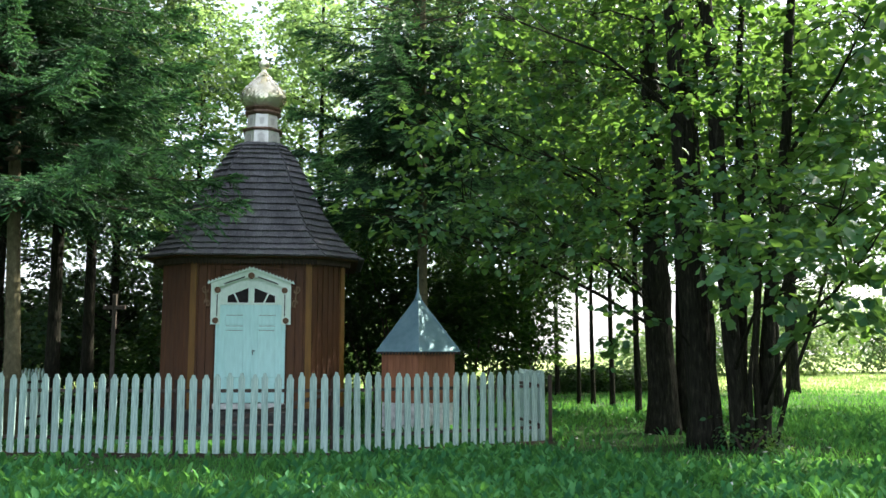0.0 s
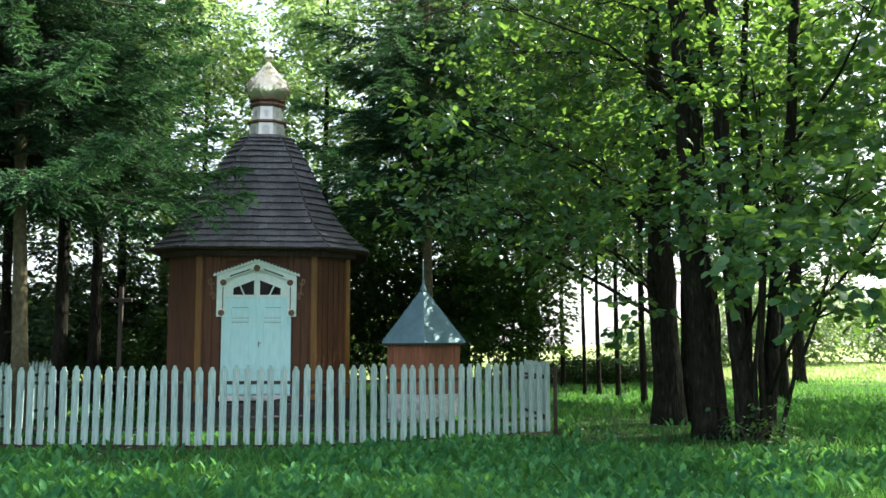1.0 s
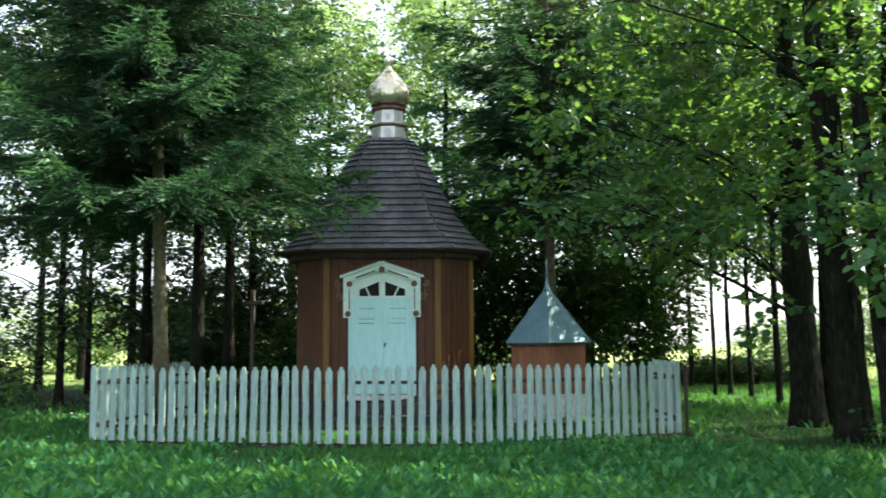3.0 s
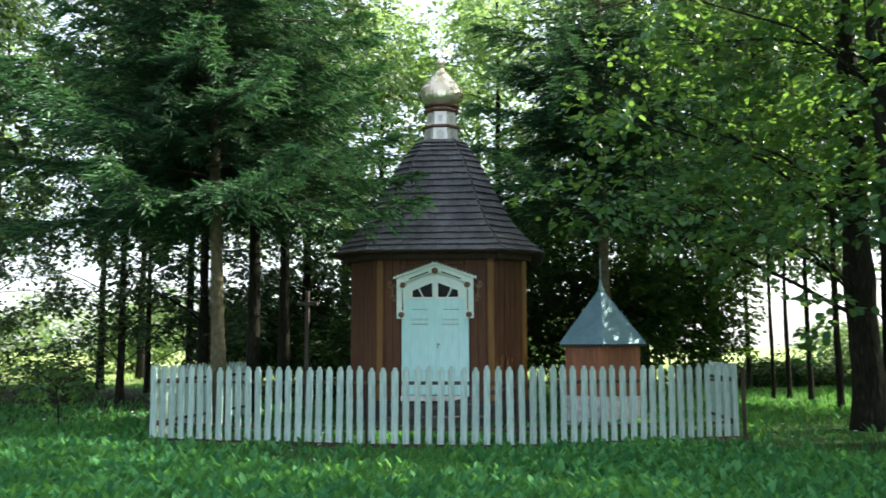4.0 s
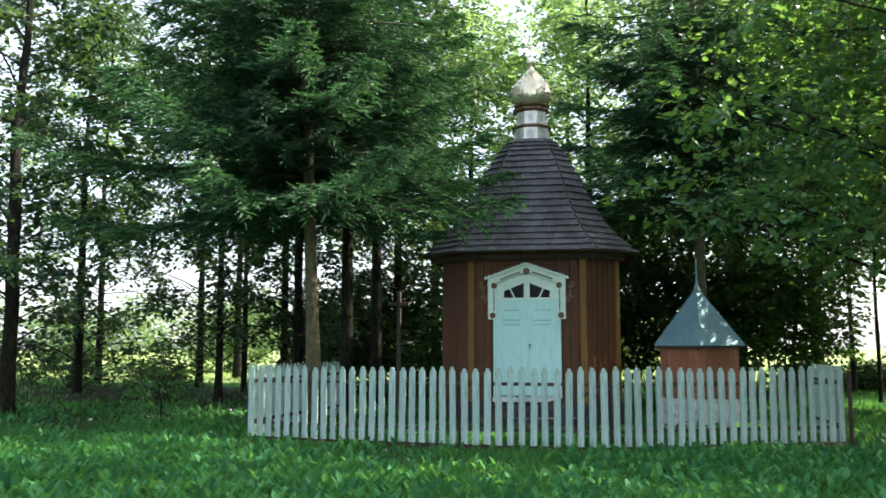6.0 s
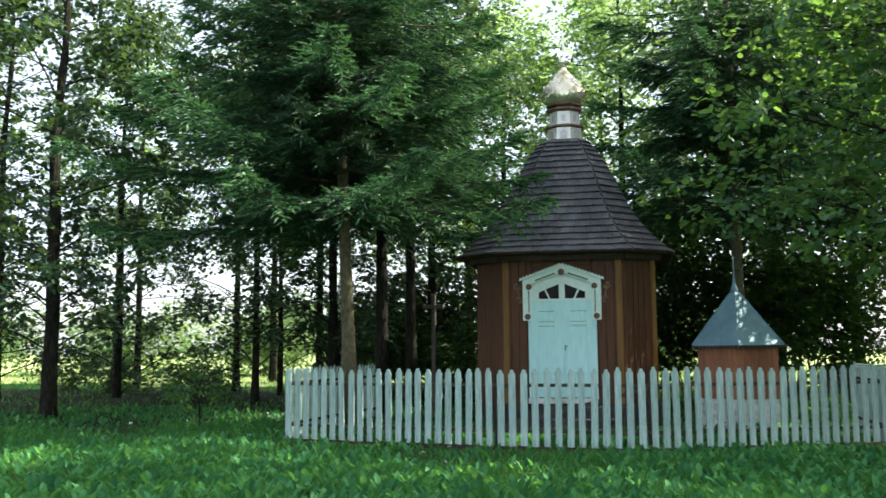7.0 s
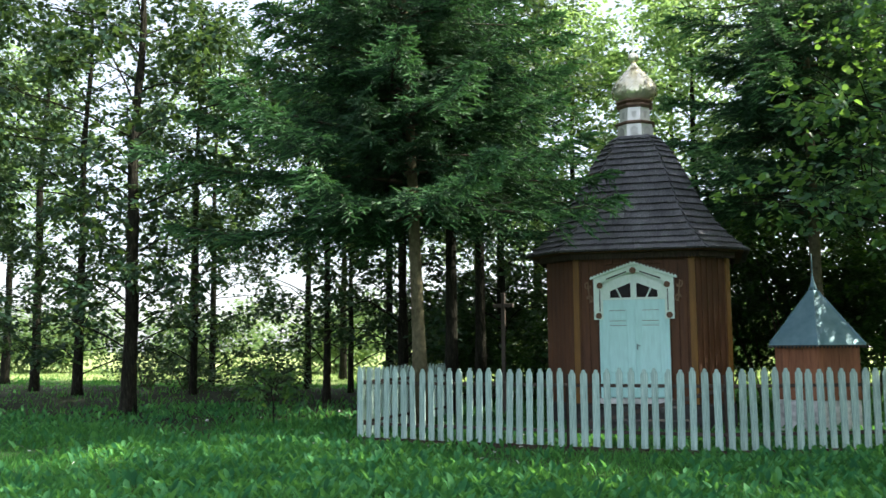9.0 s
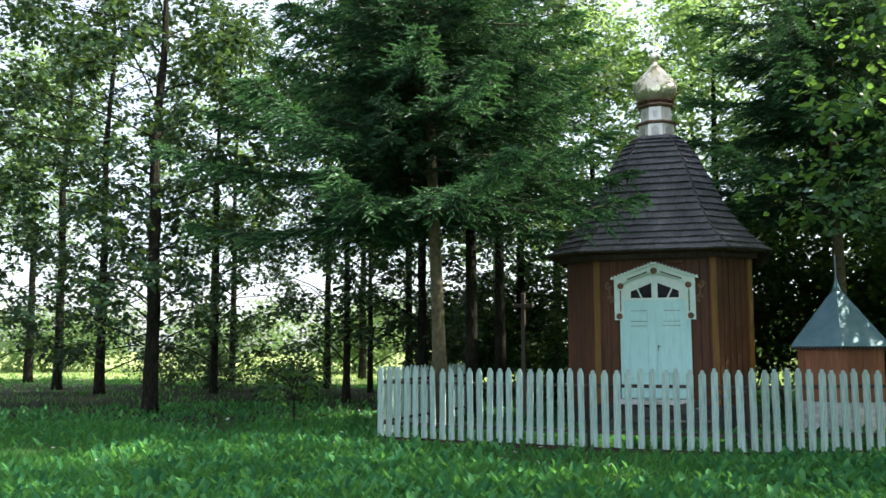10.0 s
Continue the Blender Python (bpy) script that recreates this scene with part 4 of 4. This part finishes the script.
def build_earth():
    """A narrow bank of bare earth along the foot of the front fence."""
    line = [Vector(q) for q in ((-7.6, 13.74), (-3.86, 13.38), (-1.62, 13.52), (1.75, 15.5))]
    rows = []
    for a, b in zip(line, line[1:]):
        d = b - a
        n = max(2, int(d.length / 0.09))
        s = Vector((d.y, -d.x)).normalized()
        for k in range(n + (b is line[-1])):
            q = a + d * (k / n)
            wide = 0.24 + 0.12 * noise.noise((q.x * 1.7, q.y, 5))
            row = []
            for j in range(7):
                t = j / 6
                p = q + s * (-0.25 + (0.25 + wide) * t)
                z = -0.03 + 0.085 * math.sin(math.pi * t) + 0.02 * noise.noise((p.x * 6, p.y * 6, 2))
                row.append((p.x, p.y, z))
            rows.append(row)
    verts = [p for r in rows for p in r]
    faces = [(i * 7 + j, i * 7 + j + 1, i * 7 + j + 8, i * 7 + j + 7) for i in range(len(rows) - 1) for j in range(6)]
    me = bpy.data.meshes.new("earth_bank")
    me.from_pydata(verts, [], faces)
    me.materials.append(M_EARTH)
    me.shade_smooth()
    tagged(new("earth_bank", me), "narrow strip of bare dark earth along the fence", "earth", kind="structure")


def build_cross():
    c = tagged(new("grave_cross"), "tall plain grey wooden cross among the trunks", "cross")
    c.location = (-7.1, 19.9, 0)
    part("upright", box(-0.045, 0.045, -0.03, 0.03, -0.2, 2.75, 0.008), M_GREY_WOOD, c)
    part("arm", box(-0.24, 0.24, -0.036, 0.036, 2.42, 2.51, 0.008), M_GREY_WOOD, c)


# ---------------------------------------------------------------- put it together
build_ground()
ax = radians(11.53)
front = Vector((-math.sin(ax), math.cos(ax), 0)) * 17.71 + Vector((math.cos(ax), math.sin(ax), 0)) * -0.075
ch_dir = Vector((-math.sin(radians(CH_TURN)), math.cos(radians(CH_TURN)), 0))
ch_at = front + ch_dir * W
chapel, ch_roof, ROOF = build_chapel((ch_at.x, ch_at.y), CH_TURN)
build_door(chapel)
build_booth((-0.50, 18.35), 3.0)
build_fence()
build_earth()
build_cross()

# clump of broad-leaved trees beside the fence
LIME = "broad-leaved tree of a dark-barked clump, full of green leaves"
BOUGH_A = [(-0.9, 14.2, 3.7, 0.6), (0.1, 14.5, 4.0, 0.9), (-0.2, 14.0, 5.1, 0.7), (1.0, 14.5, 3.5, 0.9), (1.9, 14.9, 3.3, 0.8), (2.0, 14.9, 4.5, 1.1), (1.1, 15.0, 5.0, 1.1),
           (3.0, 17.0, 8.5, 1.6), (4.5, 17.5, 10, 1.8), (2.5, 17, 10.5, 1.8),
           (4.2, 18.6, 5.4, 1.3), (5.4, 18.7, 6.6, 1.5), (2.9, 18.4, 4.6, 1.1), (6.4, 18.6, 8.2, 1.6), (4.6, 19.6, 7.2, 1.6), (3.2, 19.8, 5.8, 1.3), (5.6, 17.4, 4.8, 1.2), (4.0, 18.3, 5.9, 0.9), (5.0, 18.3, 6.9, 0.9)]
BOUGH_B = [(2.7, 13.7, 3.4, 1.0), (3.6, 13.0, 3.7, 1.0), (2.8, 13.7, 2.0, 0.45), (2.2, 15.9, 6.2, 1.3), (3.4, 15.6, 5.6, 1.3), (2.3, 15.8, 7.4, 1.4), (3.7, 15.6, 7.3, 1.4),
           (0.9, 17.0, 7.0, 1.2), (0.6, 13.0, 6.5, 0.4), (3.5, 13.5, 9.3, 1.8), (1.8, 13.8, 9.8, 1.6)]
BOUGH_C = [(4.8, 15.3, 6.0, 1.4), (3.7, 11.4, 2.7, 0.8), (5.3, 16.2, 7.6, 1.4), (4.6, 12.2, 3.7, 1.0), (5.9, 14.9, 5.6, 1.4), (4.2, 10.7, 2.4, 0.8), (5.4, 13.0, 9.2, 1.8), (4.0, 11.5, 8.4, 1.5)]
BOUGH_D = [(4.9, 11.0, 3.3, 1.0), (4.3, 10.1, 2.0, 0.5), (4.9, 10.4, 2.7, 0.7), (6.5, 13.5, 5.5, 1.3), (6.3, 14.7, 6.8, 1.4), (5.2, 10.8, 5.6, 0.6), (6.5, 12.5, 8.6, 1.7)]
BOUGH_B += [(3.3, 13.2, 5.0, 0.8), (4.3, 13.4, 5.9, 0.8), (3.7, 13.0, 6.8, 0.9), (4.5, 13.2, 4.3, 0.7)]
BOUGH_B += [(3.5, 14.0, 11.5, 1.4), (2.2, 14.6, 12.6, 1.3), (4.6, 13.6, 13.2, 1.5), (3.4, 12.4, 10.8, 1.0)]
BOUGH_C += [(5.6, 12.8, 11.8, 1.4), (5.0, 15.5, 13.0, 1.4)]
BOUGH_D += [(5.9, 12.8, 4.6, 1.0), (6.0, 13.0, 3.5, 0.8), (6.6, 13.8, 4.2, 0.9)]
BIG = dict(per=13, sprays=27, wide=0.9, size=0.5, label=LIME, flat=0.62, thick=0.04)
broad_tree((4.10, 17.35), 12.5, 0.29, BOUGH_A, 0.12, lean=(-0.2, 0), stems=[((0.42, 0.15), 0.13, (0.2, 0.1), 10)], **BIG)
broad_tree((4.20, 14.86), 14.0, 0.26, BOUGH_B, 0.13, lean=(-0.75, 0), stems=[((0.16, -0.28), 0.06, (-0.3, 0), 5), ((-0.05, 0.5), 0.12, (0.3, 0.4), 9)], **BIG)
broad_tree((4.64, 14.50), 13.5, 0.155, BOUGH_C, 0.145, lean=(-0.7, 0), stems=[((0.08, -0.25), 0.045, (0.2, 0), 5), ((0.02, 0.15), 0.10, (0.55, 0.3), 10), ((0.22, -0.12), 0.05, (0.1, 0), 5.5)], **BIG)
broad_tree((4.98, 14.65), 10.5, 0.13, BOUGH_D, 0.15, lean=(1.0, -0.3), stems=[((-0.05, -0.2), 0.05, (0.05, 0), 6), ((0.12, -0.1), 0.04, (1.4, 0), 4)], **BIG)

# tall limes out of view along the lawn, added so that their crowns shade it
for x, y, h, z0, dense in ((9.2, 9.4, 20, 8.0, 14), (15.5, 7.4, 22, 3.0, 27)):
    broad_tree((x, y), h, 0.3, auto_boughs((x, y), z0, h, 3.8, 30, (1.1, 1.7)), 0.23, per=12, sprays=dense * 0.62, fine=False, label="tall unseen lime tree added to shade the lawn", size=0.7)
# limes with trunks out of view, added mainly to shade the clump's ground
for x, y in ((13.4, 20.0), (14.6, 24.6), (12.8, 15.2)):
    broad_tree((x, y), 13, 0.2, auto_boughs((x, y), 2.8, 13, 3.0, 28, (0.9, 1.4)), 0.15, per=14, sprays=27, fine=False, label="leafy lime tree at the meadow's edge, added for shade", size=0.6)

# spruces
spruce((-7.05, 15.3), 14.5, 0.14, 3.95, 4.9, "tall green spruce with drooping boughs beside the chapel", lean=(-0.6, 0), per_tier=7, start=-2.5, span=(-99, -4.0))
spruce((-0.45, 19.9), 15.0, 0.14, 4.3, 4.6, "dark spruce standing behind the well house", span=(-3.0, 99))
# these two trunks take the darker bark to paint the shade they stand in
spruce((-7.8, 18.5), 15.0, 0.15, 4.6, 3.6, "dark spruce behind the fence, shade painted on its bare lower trunk", detail=0.62, bark=M_BARK)
spruce((-8.3, 21.6), 15.0, 0.15, 5.2, 3.4, "dark spruce behind the fence, shade painted on its bare lower trunk", detail=0.5, bark=M_BARK)
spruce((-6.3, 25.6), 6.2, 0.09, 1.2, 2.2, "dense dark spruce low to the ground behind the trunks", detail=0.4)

# woodland at the meadow's edge, thin trees with sparse leaves
WOOD = "slender broad-leaved tree at the wood's edge, sparse leaves painted dark as if backlit"
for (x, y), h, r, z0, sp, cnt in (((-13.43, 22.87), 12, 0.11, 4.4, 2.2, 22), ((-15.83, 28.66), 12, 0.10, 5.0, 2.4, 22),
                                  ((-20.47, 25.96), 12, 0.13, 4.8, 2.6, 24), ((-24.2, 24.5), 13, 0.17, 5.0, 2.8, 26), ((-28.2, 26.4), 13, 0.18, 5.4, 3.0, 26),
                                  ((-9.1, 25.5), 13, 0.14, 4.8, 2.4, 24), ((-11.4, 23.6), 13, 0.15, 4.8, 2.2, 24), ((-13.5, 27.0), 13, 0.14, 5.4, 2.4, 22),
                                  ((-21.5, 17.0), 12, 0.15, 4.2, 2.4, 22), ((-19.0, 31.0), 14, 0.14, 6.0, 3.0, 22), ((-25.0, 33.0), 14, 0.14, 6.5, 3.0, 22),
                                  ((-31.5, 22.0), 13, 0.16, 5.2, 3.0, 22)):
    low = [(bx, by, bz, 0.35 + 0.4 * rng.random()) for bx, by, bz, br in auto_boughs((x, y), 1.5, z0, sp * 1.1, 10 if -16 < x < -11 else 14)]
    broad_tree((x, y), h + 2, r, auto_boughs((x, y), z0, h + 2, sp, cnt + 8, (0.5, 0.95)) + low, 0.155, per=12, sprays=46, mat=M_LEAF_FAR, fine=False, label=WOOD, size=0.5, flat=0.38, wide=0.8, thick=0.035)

x, y = -15.5, 17.25
low = [(bx, by, bz, 0.35 + 0.3 * rng.random()) for bx, by, bz, br in auto_boughs((x, y), 2.0, 4.0, 2.4, 10)]
broad_tree((x, y), 11.5, 0.185, auto_boughs((x, y), 4.2, 14.5, 3.3, 40, (0.5, 1.0)) + low, 0.15, per=12, sprays=46, mat=M_LEAF_FAR, flat=0.42, wide=0.8, thick=0.06, label="oak at the wood's edge with sprays of broad leaves", size=0.5)

# trees on the far side of the meadow, seen between the trunks, sunlight painted into their leaves
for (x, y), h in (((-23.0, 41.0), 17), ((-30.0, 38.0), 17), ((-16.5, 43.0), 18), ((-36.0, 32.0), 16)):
    broad_tree((x, y), h, 0.2, auto_boughs((x, y), 6.5, h, 3.4, 26, (1.0, 1.7)), 0.2, per=14, sprays=14, mat=M_LEAF_SUNLIT, fine=False,
               label="green tree across the meadow, sunlight painted into its pale leaves", size=0.7)

# ash trees behind the dome, the light from behind painted as paler leaves
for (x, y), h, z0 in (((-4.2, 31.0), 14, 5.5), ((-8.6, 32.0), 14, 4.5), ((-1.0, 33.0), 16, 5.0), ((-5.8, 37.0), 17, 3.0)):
    broad_tree((x, y), h, 0.16, auto_boughs((x, y), z0, h, 2.6, 26), 0.17, per=16, sprays=27, mat=M_LEAF_SUNLIT, fine=False,
               label="green ash tree behind the chapel, backlight painted into its pale leaves", size=0.6)

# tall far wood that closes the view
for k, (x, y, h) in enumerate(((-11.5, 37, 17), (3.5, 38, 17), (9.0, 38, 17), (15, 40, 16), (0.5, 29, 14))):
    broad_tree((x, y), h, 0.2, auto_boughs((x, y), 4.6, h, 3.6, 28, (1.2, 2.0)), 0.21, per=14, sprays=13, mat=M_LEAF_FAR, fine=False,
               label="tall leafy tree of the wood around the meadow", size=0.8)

# thin trees between the clump and the meadow
for (x, y), r in (((4.47, 27.7), 0.07), ((4.68, 25.7), 0.075), ((4.74, 22.6), 0.085), ((4.05, 27.7), 0.06), ((4.1, 33.3), 0.09), ((2.6, 30.0), 0.10), ((13.2, 34.8), 0.18), ((9.0, 25.0), 0.14)):
    broad_tree((x, y), 12, r, auto_boughs((x, y), 4.4, 12, 2.2, 18), 0.14, per=14, sprays=34, mat=M_LEAF_FAR, fine=False,
               label="slender young broad-leaved tree on the lawn's edge", size=0.5)

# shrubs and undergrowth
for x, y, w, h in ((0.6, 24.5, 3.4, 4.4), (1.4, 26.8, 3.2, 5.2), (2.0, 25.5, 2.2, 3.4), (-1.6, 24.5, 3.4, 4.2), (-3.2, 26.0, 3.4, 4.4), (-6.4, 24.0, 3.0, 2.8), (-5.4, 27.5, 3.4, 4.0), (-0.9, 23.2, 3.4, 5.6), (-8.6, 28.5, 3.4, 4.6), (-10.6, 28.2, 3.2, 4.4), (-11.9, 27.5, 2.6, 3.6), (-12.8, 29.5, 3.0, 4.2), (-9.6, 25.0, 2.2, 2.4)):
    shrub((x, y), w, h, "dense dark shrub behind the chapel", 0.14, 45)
for x, y, w, h in ((-18.5, 27.5, 2.2, 1.6), (-23.0, 29.0, 2.4, 1.7), (-16.0, 24.0, 1.6, 1.2), (-27.0, 31.0, 2.6, 1.9), (-12.2, 26.0, 2.0, 1.4)):
    shrub((x, y), w, h, "low leafy shrub at the meadow's edge", 0.12, 30, M_LEAF_FAR)
# far bushes wear the leaf colour with sunlight painted in
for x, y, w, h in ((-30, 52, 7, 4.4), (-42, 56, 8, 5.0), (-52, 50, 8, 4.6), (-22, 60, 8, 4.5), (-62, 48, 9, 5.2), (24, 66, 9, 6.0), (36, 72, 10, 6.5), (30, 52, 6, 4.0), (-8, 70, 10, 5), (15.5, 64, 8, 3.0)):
    shrub((x, y), w, h, "far green bush beyond the meadow, sunlight painted into its pale leaves", 0.30, 8, M_BUSH_SUNLIT, 9, False, 14, 1.4)
for x, y, w, h in ((3.4, 35.0, 2.6, 0.9), (5.4, 35.5, 2.8, 1.0), (7.4, 36.0, 2.6, 0.9)):
    shrub((x, y), w, h, "low dark hedge along the meadow", 0.12, 60)
broad_tree((-10.49, 15.73), 1.35, 0.022, [(-10.9, 15.7, 1.0, 0.34), (-10.2, 15.6, 0.95, 0.36), (-10.6, 15.9, 1.2, 0.3), (-10.75, 15.4, 0.75, 0.26), (-10.05, 15.9, 0.8, 0.26), (-11.1, 15.9, 0.75, 0.22)],
           0.11, per=9, sprays=60, flat=0.35, size=0.3, wide=0.7, label="young sapling with a thin stem and few broad leaves", name="sapling", thick=0.008, twigs=0)
shrub((4.6, 14.1), 0.9, 0.55, "suckers sprouting at the foot of the tree clump", 0.08, 40, M_LEAF, 4, True, 8, 0.3)

build_grass()

# ---------------------------------------------------------------- roof shingles
def build_shingles(ch, roof, prof):
    rest_v, rest_f = [], []
    for j in range(len(prof) - 1):
        (w0, z0), (w1, z1) = prof[j], prof[j + 1]
        for i in range(8):
            a0, b0 = Vector((*OCT[i], 0)) * w0, Vector((*OCT[(i + 1) % 8], 0)) * w0
            a1, b1 = Vector((*OCT[i], 0)) * w1, Vector((*OCT[(i + 1) % 8], 0)) * w1
            a0.z = b0.z = z0
            a1.z = b1.z = z1
            up = ((a1 + b1) / 2 - (a0 + b0) / 2).normalized()
            out = (b0 - a0).normalized().cross(up).normalized()
            n = max(2, int(round((b0 - a0).length / 0.155)))
            for k in range(n):
                s0, s1 = (k + 0.015) / n, (k + 0.985) / n
                e = rng.random() * 0.018
                lo0, lo1 = a0.lerp(b0, s0) - up * (0.035 + e), a0.lerp(b0, s1) - up * (0.035 + e)
                hi0, hi1 = a1.lerp(b1, s0) + up * 0.02, a1.lerp(b1, s1) + up * 0.02
                q = [lo0 + out * 0.058, lo1 + out * (0.056 + 0.014 * rng.random()), hi1 + out * 0.004, hi0 + out * 0.004]
                v = q + [p - out * 0.030 for p in q]
                f = [(0, 1, 2, 3), (7, 6, 5, 4), (0, 4, 5, 1), (1, 5, 6, 2), (3, 2, 6, 7), (0, 3, 7, 4)]
                if i in (0, 1):
                    me = bpy.data.meshes.new("shingle")
                    me.from_pydata([tuple(p) for p in v], [], f)
                    me.materials.append(M_SHINGLE)
                    ob = new("shingle", me)
                    ob.parent = roof
                else:
                    o = len(rest_v)
                    rest_v += [tuple(p) for p in v]
                    rest_f += [tuple(o + x for x in g) for g in f]
    me = bpy.data.meshes.new("far_shingles")
    me.from_pydata(rest_v, [], rest_f)
    me.materials.append(M_SHINGLE)
    ob = tagged(new("far_shingles", me), kind="stuff")
    ob.parent = roof


build_shingles(chapel, ch_roof, ROOF)
